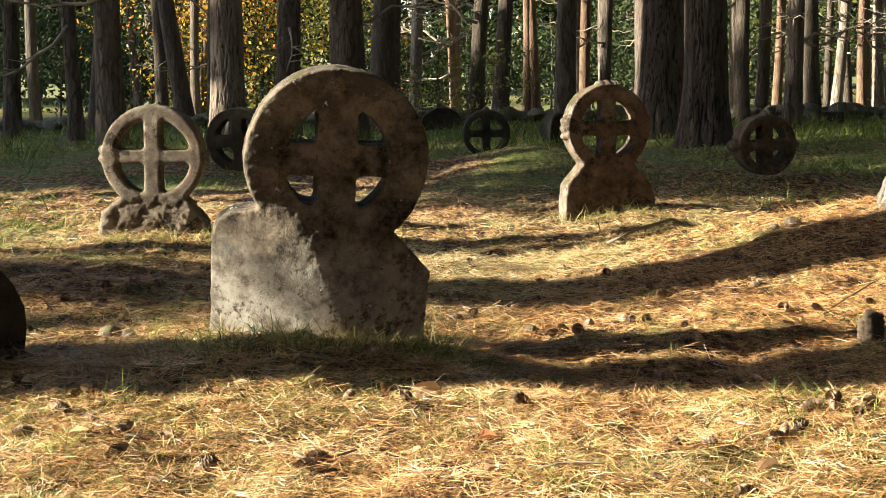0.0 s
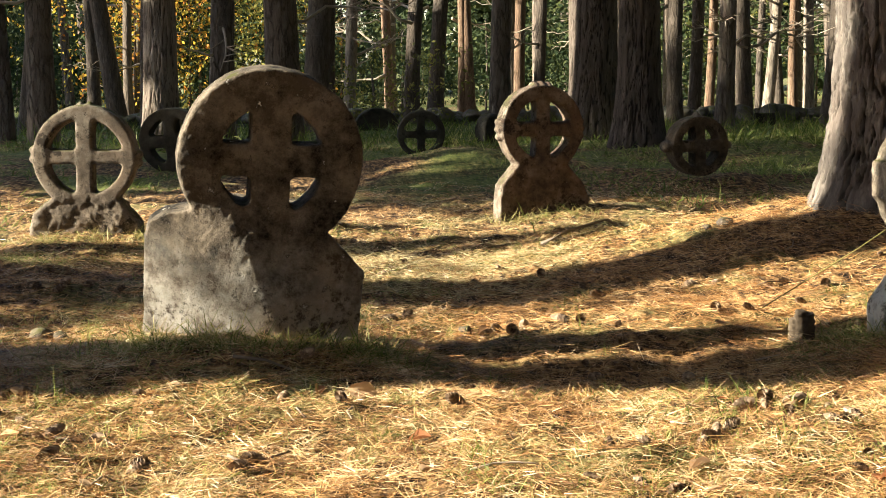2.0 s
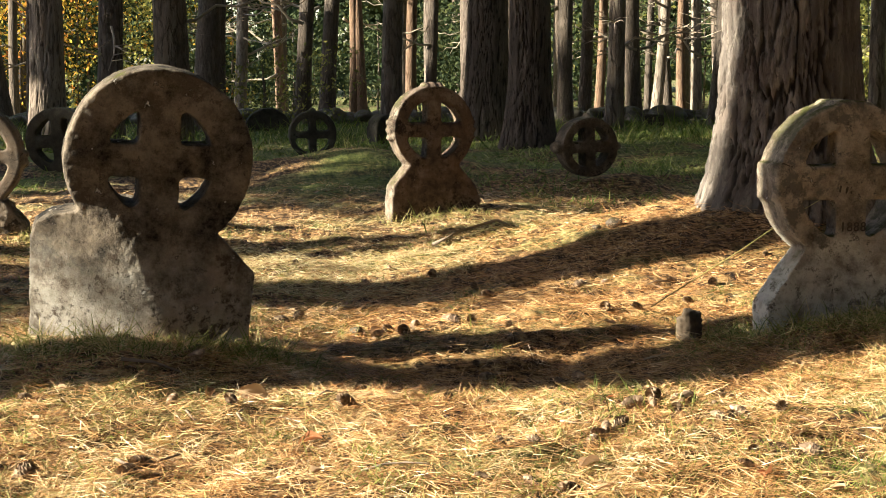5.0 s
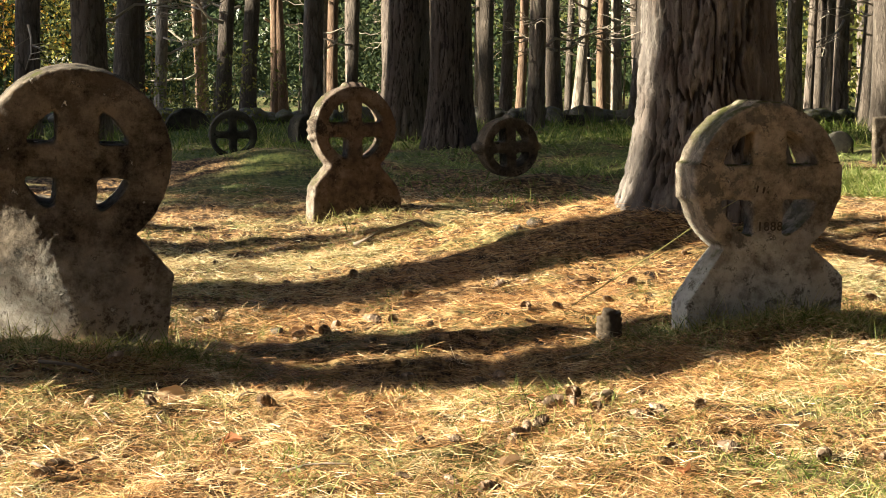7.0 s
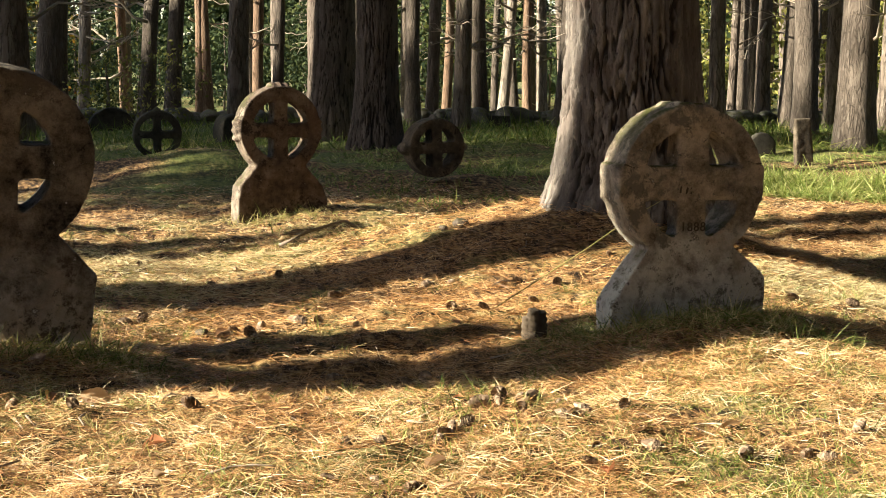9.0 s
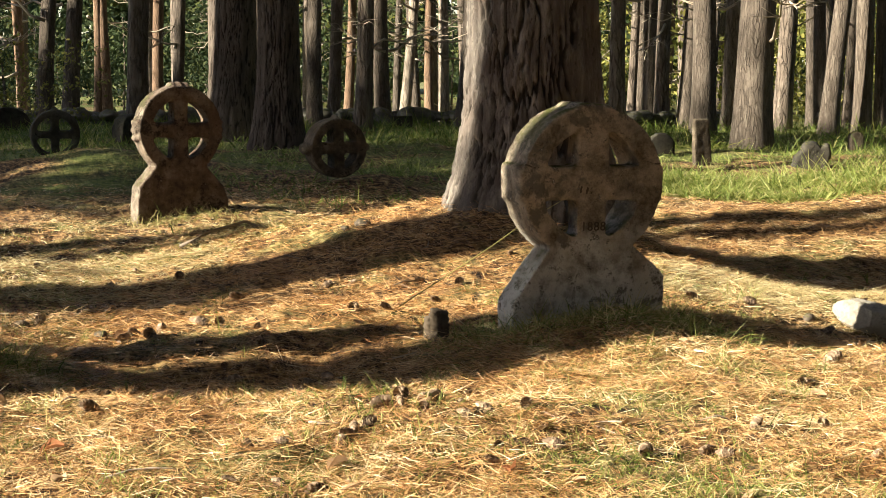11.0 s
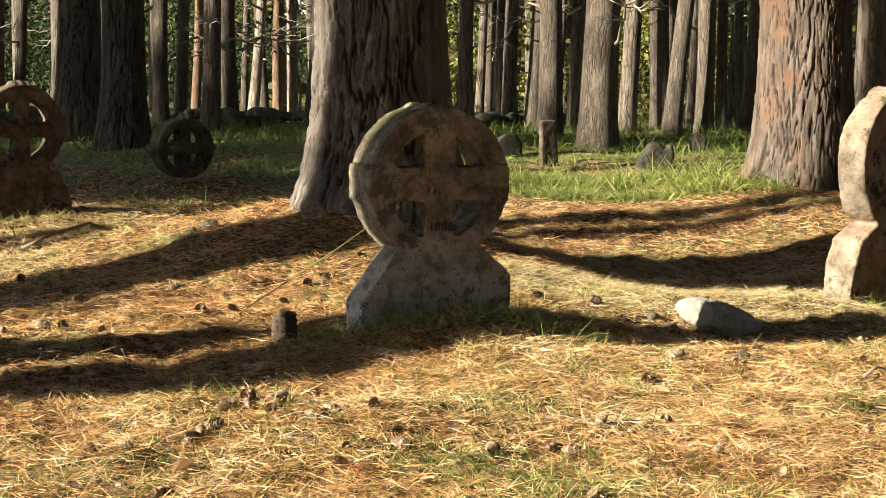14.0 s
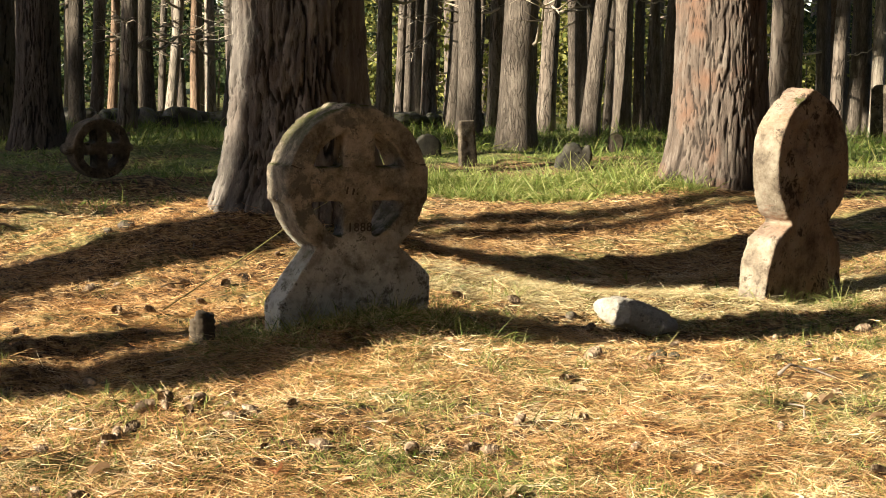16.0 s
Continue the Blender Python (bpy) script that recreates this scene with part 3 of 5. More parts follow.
S7 = gravestone(-7.1, 11.9, -15, -4.0, "black wheel-cross gravestone half sunk in grass", [
    ("wheel_cross", wheel_head("wheel_cross", STONE_DARK, 0.24, 0.20, 0.07, 0.09, 0.16, 11, voxel=0.013))])
# its left sides also take a stone with the sunlight painted in
S9 = gravestone(36.15, 7.2, 59, 0.0, "pinkish wheel-cross gravestone with blind quarters and a weathered rim, coloured sunlit on the left",
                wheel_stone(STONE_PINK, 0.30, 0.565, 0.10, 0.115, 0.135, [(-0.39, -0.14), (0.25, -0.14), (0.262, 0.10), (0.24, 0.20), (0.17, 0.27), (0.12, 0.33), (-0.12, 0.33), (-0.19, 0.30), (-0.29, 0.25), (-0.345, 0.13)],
                            0.14, 12, panel=0.016, rough=0.013, bare=STONE_SUNLIT, voxel=0.008, chip=[(-0.10, 0.0), (0.06, 0.0), (0.03, 0.03), (-0.03, 0.045), (-0.08, 0.02)]), sink=-0.03)

# lesser stones
def arched(w, h, n=10):
    return [(-w / 2, -0.1), (w / 2, -0.1), (w / 2, h - w / 2)] + [(w / 2 * math.cos(math.pi * k / n), h - w / 2 + w / 2 * math.sin(math.pi * k / n)) for k in range(1, n)] + [(-w / 2, h - w / 2)]


gravestone(0.0, 19.0, 5, 0, "dark round-topped headstone with a pale face in tall grass", [("headstone", slab("headstone", STONE_DARK, arched(0.56, 0.27), 0.2, 21, 0.02, 0.01))], name="headstone", group="small headstones")
gravestone(-17.6, 5.1, 20, 2.0, "dark wheel-cross gravestone sunk deep in the ground", [
    ("wheel_cross", wheel_head("wheel_cross", STONE_DARK, 0.24, 0.10, 0.09, 0.11, 0.2, 22, voxel=0.012)),
    ("foot_block", slab("foot_block", STONE_GREY, [(-0.3, -0.12), (0.33, -0.12), (0.33, -0.02), (0.2, 0.035), (-0.2, 0.04)], 0.34, 23))])
gravestone(4.1, 15.4, 30, 0, "black round-topped stone behind the reddish gravestone", [("headstone", slab("headstone", STONE_DARK, arched(0.24, 0.30), 0.2, 24, 0.02, 0.01))], name="headstone", group="small headstones")
gravestone(24.45, 12.7, 30, -4, "narrow grey stone slab standing in grass", [("slab", slab("slab", STONE_GREY, [(-0.075, -0.1), (0.075, -0.1), (0.07, 0.36), (-0.07, 0.37)], 0.05, 25, 0.012, 0.004))], name="stone_slab", group="small headstones")
gravestone(28.15, 12.5, 12, 6, "low dark lumpy gravestone half overgrown", [("headstone", slab("headstone", STONE_DARK, [(-0.13, -0.1), (0.11, -0.1), (0.125, 0.14), (0.10, 0.20), (0.05, 0.165), (0.01, 0.205), (-0.05, 0.19), (-0.07, 0.13), (-0.115, 0.09)], 0.13, 26, 0.010, 0.025))], name="headstone", group="small headstones")
gravestone(29.7, 15.2, 20, 0, "tiny pale round stone in the grass", [("headstone", slab("headstone", STONE_PALE, arched(0.13, 0.17), 0.09, 27, 0.014, 0.006))], name="headstone", group="small headstones")
gravestone(23.0, 14.4, 10, 0, "mossy rounded headstone in the shade", [("headstone", slab("headstone", STONE_DARK, arched(0.23, 0.19), 0.12, 28, 0.02, 0.012))], name="headstone", group="small headstones")
gravestone(39.1, 20.5, -10, 0, "grey polished headstone among the trees", [("headstone", slab("headstone", STONE_GREY, [(-0.22, -0.1), (0.22, -0.1), (0.22, 0.62), (0.17, 0.68), (-0.17, 0.68), (-0.22, 0.62)], 0.14, 29, 0.02, 0.003))], name="headstone", group="small headstones")
gravestone(13.75, 19.5, 0, 0, "low mossy stone block in the shade", [("headstone", slab("headstone", STONE_DARK, [(-0.14, -0.1), (0.14, -0.1), (0.13, 0.14), (-0.13, 0.15)], 0.2, 30, 0.02, 0.01))], name="headstone", group="small headstones")

# ---- pines ----
def trunk_mesh(name, mat, r, height, seed, flare=0.25, around=28, fine=0.0, lean=(0, 0), sink=0.25, fine_to=2.2):
    """A tapering trunk with root flare; fine: depth of the bark's furrows, built as relief."""
    zs = [-sink]
    dz = (0.014 if fine > 0.02 else 0.025) if fine else 0.22
    while zs[-1] < (fine_to if fine else 3.0):
        zs.append(zs[-1] + dz)
    s = dz
    while zs[-1] < height:
        s *= 1.35
        zs.append(min(height, zs[-1] + s))
    verts, plate = [], []
    for z in zs:
        u = max(0.0, z) / height
        rr = r * (1 - 0.75 * u ** 1.2) * (1 + flare * math.exp(-max(0.0, z) / 0.28) + 0.12 * flare * math.exp(-max(0.0, z) / 1.2))
        sway = 0.10 * r if fine or height > 18 else 0.045
        cx, cy = lean[0] * z + sway * (math.sin(z * 0.9 + seed) - math.sin(seed)), lean[1] * z + sway * (math.cos(z * 0.7 + seed) - math.cos(seed))
        for k in range(around):
            a = 2 * math.pi * k / around
            ca, sa = math.cos(a), math.sin(a)
            q = Vector((ca * 1.4, sa * 1.4, z * 0.5 + seed * 5))
            d = 0.07 * r * noise.noise(q) + flare * 0.30 * r * math.exp(-max(0.0, z) / 0.22) * noise.noise(Vector((ca * 2.2, sa * 2.2, seed)))
            if fine:      # long plates of uneven height between furrows
                wob = 0.10 * noise.noise(Vector((ca * 2.4, sa * 2.4, z * 2.0 + seed))) + 0.05 * noise.noise(Vector((ca * 9, sa * 9, z * 6 + seed)))
                rag = noise.noise(Vector((ca * r * 60, sa * r * 60, z * 22)))
                p = Vector((math.cos(a + wob) * r * 17, math.sin(a + wob) * r * 17, z * 3.6 + 0.9 * noise.noise(Vector((ca * 11, sa * 11, z * 1.5))) + seed))
                f0 = abs(noise.noise(p)) + 0.05 * rag
                f2 = abs(noise.noise(Vector((p.x * 2.1, p.y * 2.1, p.z * 3.6 + 9)))) + 0.04 * rag
                f3 = abs(noise.noise(Vector((p.x * 0.8, p.y * 0.8, p.z * 6.5 + 31))))
                f1 = min(1.0, max(0.0, f0 - 0.02) / 0.11)
                cut = min(1.0, max(0.0, f2) / 0.08) * (0.72 + 0.28 * min(1.0, f3 / 0.05))
                high = 0.5 * noise.noise(p * 1.7) + 0.25 * noise.noise(p * 6) + 0.16 * rag
                d += fine * (f1 - 1 + f1 * high) + fine * 0.4 * (cut - 1) * f1
                plate.append(f1 * (0.3 + 0.7 * cut) * (0.85 + 0.3 * rag))
            verts.append((cx + (rr + d) * ca, cy + (rr + d) * sa, z))
    n = len(zs)
    i = np.arange(n * around).reshape(n, around)
    j = np.roll(i, -1, axis=1)
    quads = np.stack([i[:-1], j[:-1], j[1:], i[1:]], -1).reshape(-1, 4)
    me = quads_mesh(name, verts, quads, mat)
    if fine:
        me.attributes.new("plate", "FLOAT", "POINT").data.foreach_set("value", np.array(plate, np.float32))
    return me


def crown_mesh(name, mat, r, z0, z1, seed, sprays=420, leaf=0.32):
    """A pine's crown: sprays of needles in clumps on the limbs, with gaps."""
    rng = np.random.default_rng(seed)
    verts, quads = [], []
    for c in range(26):
        h = rng.uniform(0, 1)
        rad = r * (0.35 + 0.65 * math.sin(math.pi * (0.18 + 0.8 * h))) * rng.uniform(0.3, 1)
        a = rng.uniform(0, 2 * math.pi)
        mid = np.array([rad * math.cos(a), rad * math.sin(a), z0 + (z1 - z0) * h])
        for k in range(sprays // 26):
            p = mid + rng.normal(0, [0.55, 0.55, 0.28])
            u = rng.normal(size=3)
            u /= np.linalg.norm(u)
            w = np.cross(u, rng.normal(size=3))
            w /= np.linalg.norm(w)
            s = leaf * rng.uniform(0.5, 1.2)
            o = len(verts)
            verts += [p - u * s, p + w * s * 0.35, p + u * s, p - w * s * 0.35 + np.array([0, 0, 0.04])]
            quads.append((o, o + 1, o + 2, o + 3))
    return quads_mesh(name, np.array(verts), quads, mat)


def limb_mesh(name, mat, length, dip, seed, thick, twigs=0):
    """One bough: a bent tapering rod with side twigs."""
    rng = random.Random(seed)
    n = 6
    pts = [Vector((length * i / n, 0.10 * length * math.sin(2.1 * i / n + seed), length * dip * (i / n) * (1.5 - i / n) + 0.03 * length * math.sin(3 * i + seed))) for i in range(n + 1)]
    lists = [tube(pts, [thick * (1 - 0.85 * i / n) for i in range(n + 1)], 6)]
    for k in range(twigs):
        i = rng.randint(2, n - 1)
        b = rng.choice((-1, 1)) * rng.uniform(0.5, 1.0)
        l = length * rng.uniform(0.2, 0.4)
        p = pts[i]
        lists.append(tube([p, p + Vector((0.5 * l * math.cos(b), 0.5 * l * math.sin(b), rng.uniform(-0.1, 0.25) * l)), p + Vector((l * math.cos(b * 1.2), l * math.sin(b * 1.2), rng.uniform(-0.2, 0.4) * l))],
                         [thick * 0.4, thick * 0.25, thick * 0.08], 5))
    return mesh_of(name, *join_lists(lists), mat)


LIVE = [limb_mesh("limb", BARK, 1.7, 0.3, 60 + k, 0.05, 3) for k in range(3)]
STUBS = [limb_mesh("dead_branch", DEAD, 0.5 + 0.3 * k, (-0.25, 0.1, -0.1, 0.3)[k], 80 + k, 0.012 + 0.003 * k, 4 + k) for k in range(4)]


def pine(az, d, label, trunk, crown=None, live=4, dead=0, name="pine_tree", group="pine trees", z0=9.0, z1=13.5, seed=0, low=0.9, high=3.5):
    """A pine: trunk, crown, the boughs that carry it, and dead branches low on the trunk."""
    rng = random.Random(seed)
    x, y = bearing(az, d)
    t = thing(name, pose(x, y, on_ground(x, y)), label, "tree", group)
    part("trunk", trunk, t)
    if crown:
        part("crown", crown, t)
    for k in range(live):
        part("limb", LIVE[k % 3], t).matrix_basis = pose(0, 0, z0 + (z1 - z0) * (k + rng.random()) / live, 0, 0, rng.uniform(0, 360))
    for k in range(dead):
        part("dead_branch", rng.choice(STUBS), t, "bleached dead branch").matrix_basis = pose(0, 0, rng.uniform(low, high), 0, rng.uniform(-15, 25), rng.uniform(0, 360))
    return t


CROWNS = [crown_mesh("crown", FOLIAGE, 2.2, 9.5, 15.0, 40 + k, 620, 0.36) for k in range(3)]
DENSE_CROWNS = [crown_mesh("crown", FOLIAGE, 2.2, 9.5, 15.0, 45 + k, 1050, 0.58) for k in range(2)]
WIDE_CROWNS = [crown_mesh("crown", FOLIAGE, 3.8, 8.5, 14.5, 50 + k, 2300, 0.72) for k in range(3)]

# the great pine behind the tan stone, and the one at the far side of the clearing
pine(18.45, 7.50, "great old pine with deeply furrowed bark", trunk_mesh("trunk", BARK_NEAR, 0.297, 16, 3.0, 0.46, 340, 0.030, (0.008, 0.0), fine_to=1.6), WIDE_CROWNS[0], 6, seed=1)
pine(33.3, 10.9, "thick old pine with flaking reddish bark", trunk_mesh("trunk", BARK_PLATED, 0.30, 16, 8.0, 0.30, 280, 0.017, (-0.01, 0.0), fine_to=1.9), WIDE_CROWNS[1], 6, seed=2)
pine(7.75, 16.3, "thick pine with furrowed bark", trunk_mesh("trunk", BARK_FURROWED, 0.228, 15, 5.0, 0.35, 170, 0.018, fine_to=2.0), WIDE_CROWNS[2], 5, seed=3)
pine(9.35, 14.6, "thick pine with furrowed bark", trunk_mesh("trunk", BARK_FURROWED, 0.19, 15, 6.0, 0.4, 160, 0.018, (-0.01, 0.0), fine_to=2.0), CROWNS[0], 5, seed=4)
pine(-7.6, 15.6, "sunlit pine trunk with flaking bark", trunk_mesh("trunk", BARK_SUNNY, 0.155, 15, 7.0, 0.35, 130, 0.014, (0.012, 0.0), fine_to=2.2), WIDE_CROWNS[1], 5, seed=5)

# the wood behind: degrees right of the first view, metres off, width in metres, lean, kind of bark
WOOD = [
    (-15.0, 19, 0.19, 0.00, 0), (-12.85, 17.6, 0.155, 0.00, 0), (-11.6, 17, 0.28, 0.01, 0), (-12.2, 20.6, 0.19, 0.06, 1), (-9.9, 24, 0.19, -0.01, 1),
    (-9.0, 23, 0.25, -0.10, 1), (-8.05, 19.2, 0.15, 0.02, 1), (-5.5, 17.5, 0.27, 0.0, 0), (-3.3, 16.8, 0.35, 0.0, 0), (-2.2, 19, 0.30, 0.10, 1),
    (-1.65, 22, 0.17, 0.0, 1), (-1.0, 23.6, 0.17, 0.02, 3), (0.5, 25, 0.15, 0.0, 2), (1.25, 21, 0.20, 0.08, 1), (2.1, 22, 0.22, 0.03, 1),
    (3.05, 24, 0.13, 0.0, 2), (3.4, 24, 0.16, 0.0, 2), (4.45, 19, 0.24, 0.03, 0), (5.8, 23, 0.16, 0.0, 1), (4.9, 27, 0.17, 0.0, 0), (8.7, 22, 0.18, 0.02, 1),
    (10.65, 21, 0.19, 0.0, 1), (11.3, 22, 0.17, 0.0, 1), (12.35, 19, 0.20, 0.04, 0), (13.1, 22, 0.21, 0.0, 1), (13.55, 26, 0.12, 0.0, 1),
    (13.8, 23, 0.15, 0.06, 3), (14.3, 25, 0.15, -0.03, 1), (14.75, 24, 0.14, 0.01, 2), (15.3, 23, 0.15, -0.05, 3), (15.95, 20, 0.19, 0.05, 1), (16.35, 22, 0.17, 0.02, 1),
    (21.45, 20, 0.19, 0.0, 0), (21.9, 24, 0.13, 0.0, 0), (22.2, 26, 0.14, 0.03, 1), (22.6, 24, 0.16, 0.0, 1), (23.0, 22, 0.19, 0.0, 0), (23.8, 21.3, 0.19, 0.02, 1),
    (24.45, 18, 0.26, 0.01, 1), (25.4, 20, 0.20, 0.04, 0), (26.15, 15.2, 0.33, 0.0, 1), (27.15, 20, 0.22, 0.02, 0), (28.2, 24, 0.16, 0.0, 1), (28.75, 18.5, 0.20, 0.10, 1),
    (29.4, 23, 0.14, 0.0, 0), (29.85, 19, 0.22, 0.0, 1), (30.5, 23, 0.15, 0.02, 1), (30.85, 24, 0.15, 0.02, 0), (31.4, 20, 0.21, 0.03, 1),
    (35.45, 14.5, 0.28, 0.02, 0), (36.9, 22, 0.19, 0.0, 1), (37.35, 20, 0.17, 0.0, 0), (37.85, 21, 0.19, 0.03, 1), (38.3, 23, 0.15, 0.0, 0), (38.7, 21, 0.17, 0.02, 3),
    (39.6, 20, 0.22, 0.0, 0), (41.0, 19, 0.24, 0.0, 1), (-17.0, 20, 0.24, 0.0, 0), (-18.6, 18, 0.22, 0.0, 1)]
rng = random.Random(8)
WOOD += [(rng.uniform(20.5, 44), rng.uniform(21, 32), rng.uniform(0.13, 0.22), rng.uniform(-0.03, 0.05), rng.choice((0, 1, 1, 1, 2))) for k in range(34)]
WOOD += [(rng.uniform(-17, 17), rng.uniform(24, 33), rng.uniform(0.13, 0.22), rng.uniform(-0.04, 0.05), rng.choice((0, 0, 1, 1, 2))) for k in range(11)]
KINDS = [(BARK, "grey-brown pine trunk in the wood"), (BARK_FAR, "slender grey pine trunk in the wood"), (BARK_RED, "slender orange-barked pine trunk in the wood"), (BARK_PALE, "pale-barked slender trunk with bare branches")]
for k, (az, d, w, lean, kind) in enumerate(WOOD):
    mat, label = KINDS[kind]
    a = radians(az)
    pine(az, d, label, trunk_mesh("trunk", mat, w / 2, 13 + 3 * (k % 3) / 2, k * 1.7, 0.3, 18, 0, (lean * math.cos(a), -lean * math.sin(a))),
         (WIDE_CROWNS if k % 4 == 1 else CROWNS)[k % 3] if az > 5 or (d < 18 and k % 3) else None, 3, 6 if kind == 3 else (3, 1, 2, 4)[k % 4], seed=100 + k)

# long bleached dead branches on some of them: degrees, height, turn, rise, size
BRANCHES = [limb_mesh("dead_branch", DEAD, 1.3, (-0.35, 0.25, -0.15)[k], 95 + k, 0.026, 7 + k) for k in range(3)]
for az, high, turn, rise, size in ((-12.85, 1.2, 170, 18, 1.0), (-11.6, 1.5, 185, -12, 0.9), (-5.5, 0.9, 200, -30, 0.55), (-1.0, 1.1, 10, -25, 0.9), (-1.0, 0.7, 20, -35, 0.7), (0.5, 0.9, 165, -10, 0.9),
                                   (1.25, 1.3, 190, -20, 0.9), (2.1, 1.6, 150, 10, 1.0), (5.8, 1.2, 175, -35, 0.6), (4.45, 0.8, 5, -50, 0.5), (13.8, 1.3, 175, -8, 0.8), (15.3, 1.0, 185, -25, 0.8), (14.3, 0.6, 10, 5, 0.6), (13.1, 1.0, 180, -15, 0.7), (25.4, 1.5, 190, -10, 0.7)):
    for tree in [o for o in scene.objects if o.name.startswith("pine_tree") and not o.parent]:
        x, y = tree.matrix_basis.translation.xy
        if abs(math.degrees(math.atan2(x, y)) - az) < 0.01:
            part("dead_branch", BRANCHES[int(high * 10) % 3], tree, "long bleached dead branch").matrix_basis = pose(0, 0, high, 0, rise, turn) @ Matrix.Diagonal((size, size, size, 1))

# deeper wood
rng = random.Random(11)
DEEP = [trunk_mesh("trunk", m, 0.10, 14, 90 + k, 0.25, 12, 0, (0.01 * (k - 1), 0)) for k, m in enumerate((BARK, BARK_FAR, BARK_FAR))]
for k in range(110):
    az, d = rng.uniform(-24, 46), rng.uniform(26, 60)
    if az < 6 and k % 4:
        continue
    pine(az, d, "distant slender pine trunk deep in the wood", DEEP[k % 3], CROWNS[k % 3] if k % 2 and az > 3 else None, 2, k % 3, group="distant pines", seed=300 + k)


# unseen pines set beside and behind the camera: their trunks throw the long shadows over the clearing, their crowns
# close the sky
def shade_pine(x, y, r, crown, seed, height=16):
    return pine(math.degrees(math.atan2(x, y)), math.hypot(x, y), "unseen pine beside the clearing, placed to shade it", trunk_mesh("trunk", BARK, r, height, seed, 0.1, 28), crown, 4, group="pines beside the clearing", seed=seed)


# those whose trunk shadows cross the graves
shade_pine(-5.2, 4.05, 0.29, WIDE_CROWNS[0], 30, 24)
shade_pine(-6.0, 5.752, 0.328, WIDE_CROWNS[1], 31, 24)
shade_pine(-7.0, 6.82, 0.10, CROWNS[2], 32, 20)
shade_pine(-8.0, 6.93, 0.15, CROWNS[0], 29, 20)
# added where their shade darkens the ground and trunks behind the graves
LEFT_WOOD = [(-9, 9.5, 0.16), (-10, 11.1, 0.2), (-13, 9.7, 0.15), (-9, 12.6, 0.14), (-9, 16.6, 0.17), (-14, 16.9, 0.2), (-11, 19.3, 0.17), (-15, 20.3, 0.2)]
# added out of view to keep skylight off the clearing
BEHIND = [(-7, -4, 0.2), (-2, -6, 0.2), (4, -5, 0.22), (9, -3, 0.2), (12, 2.5, 0.2), (14, 7, 0.22), (-12, 0.2, 0.2), (1, -11, 0.2), (8, -9, 0.2), (16, -2, 0.2), (17, 11, 0.2), (-5, -10, 0.2),
          (-3.5, -1.5, 0.2), (3, -1.8, 0.2), (7.5, 0.8, 0.2), (10.5, 6.8, 0.2), (-9, -8, 0.2), (12, -7, 0.2)]
for k, (x, y, r) in enumerate(LEFT_WOOD):
    shade_pine(x, y, r, CROWNS[k % 3] if k == 1 else None, 33 + k)
for k, (x, y, r) in enumerate(BEHIND):
    shade_pine(x, y, r, WIDE_CROWNS[k % 3], 50 + k)
# added far to the left: dense crowns that shade the middle ground
for k, c in enumerate((13.3, 17.6, 19.4, 22.5)):
    shade_pine(-31 + 3 * (k == 2), c - 3.8 + 0.36 * (k == 2), 0.17, DENSE_CROWNS[k % 2], 70 + k)

# added, with a high crown, just to shade one furrowed trunk
shade_pine(-28, 10.75, 0.15, crown_mesh("crown", FOLIAGE, 0.5, 12.0, 16.0, 59, 900, 0.40), 75)

# a young pine added outside the view only to shade the mound
shade_pine(-13.0, 8.50, 0.08, crown_mesh("crown", FOLIAGE, 0.28, 5.95, 6.55, 57, 620, 0.28), 76, 8)

# and another, added to dapple the litter between the pale and the large gravestone
shade_pine(-20.5, 3.85, 0.06, crown_mesh("crown", FOLIAGE, 0.20, 7.9, 8.4, 58, 190, 0.26), 77, 9)

# far wood ahead; unseen rings, added round and close behind the camera, cut skylight
def leaf_ring(n, seed, a0, a1, d0, d1, top, size, label):
    rg = np.random.default_rng(seed)
    a, d = np.radians(rg.uniform(a0, a1, n)), rg.uniform(d0, d1, n)
    p = np.stack([d * np.cos(a), d * np.sin(a), top * rg.random(n) ** 0.8], -1)
    u = rg.normal(size=p.shape)
    u /= np.linalg.norm(u, axis=1)[:, None]
    w = np.cross(u, rg.normal(size=p.shape))
    w /= np.linalg.norm(w, axis=1)[:, None]
    sz = size * rg.uniform(0.6, 1.35, (n, 1))
    ring = new("far_wood", quads_mesh("far_wood", np.stack([p - u * sz, p + w * sz * 0.6, p + u * sz, p - w * sz * 0.6], 1).reshape(-1, 3), np.arange(4 * n).reshape(-1, 4), FOLIAGE))
    return tagged(ring, label, "wood", kind="stuff")


leaf_ring(19500, 9, 130, 400, 42, 52, 13.5, 0.65, "unseen dark pine wood added round the clearing to cut skylight")
leaf_ring(9000, 12, 38, 132, 60, 70, 13.0, 1.0, "dark depth of the pine wood")
leaf_ring(13000, 10, 205, 378, 17, 24, 9.5, 0.55, "unseen dark pine wood added behind the camera to cut skylight")

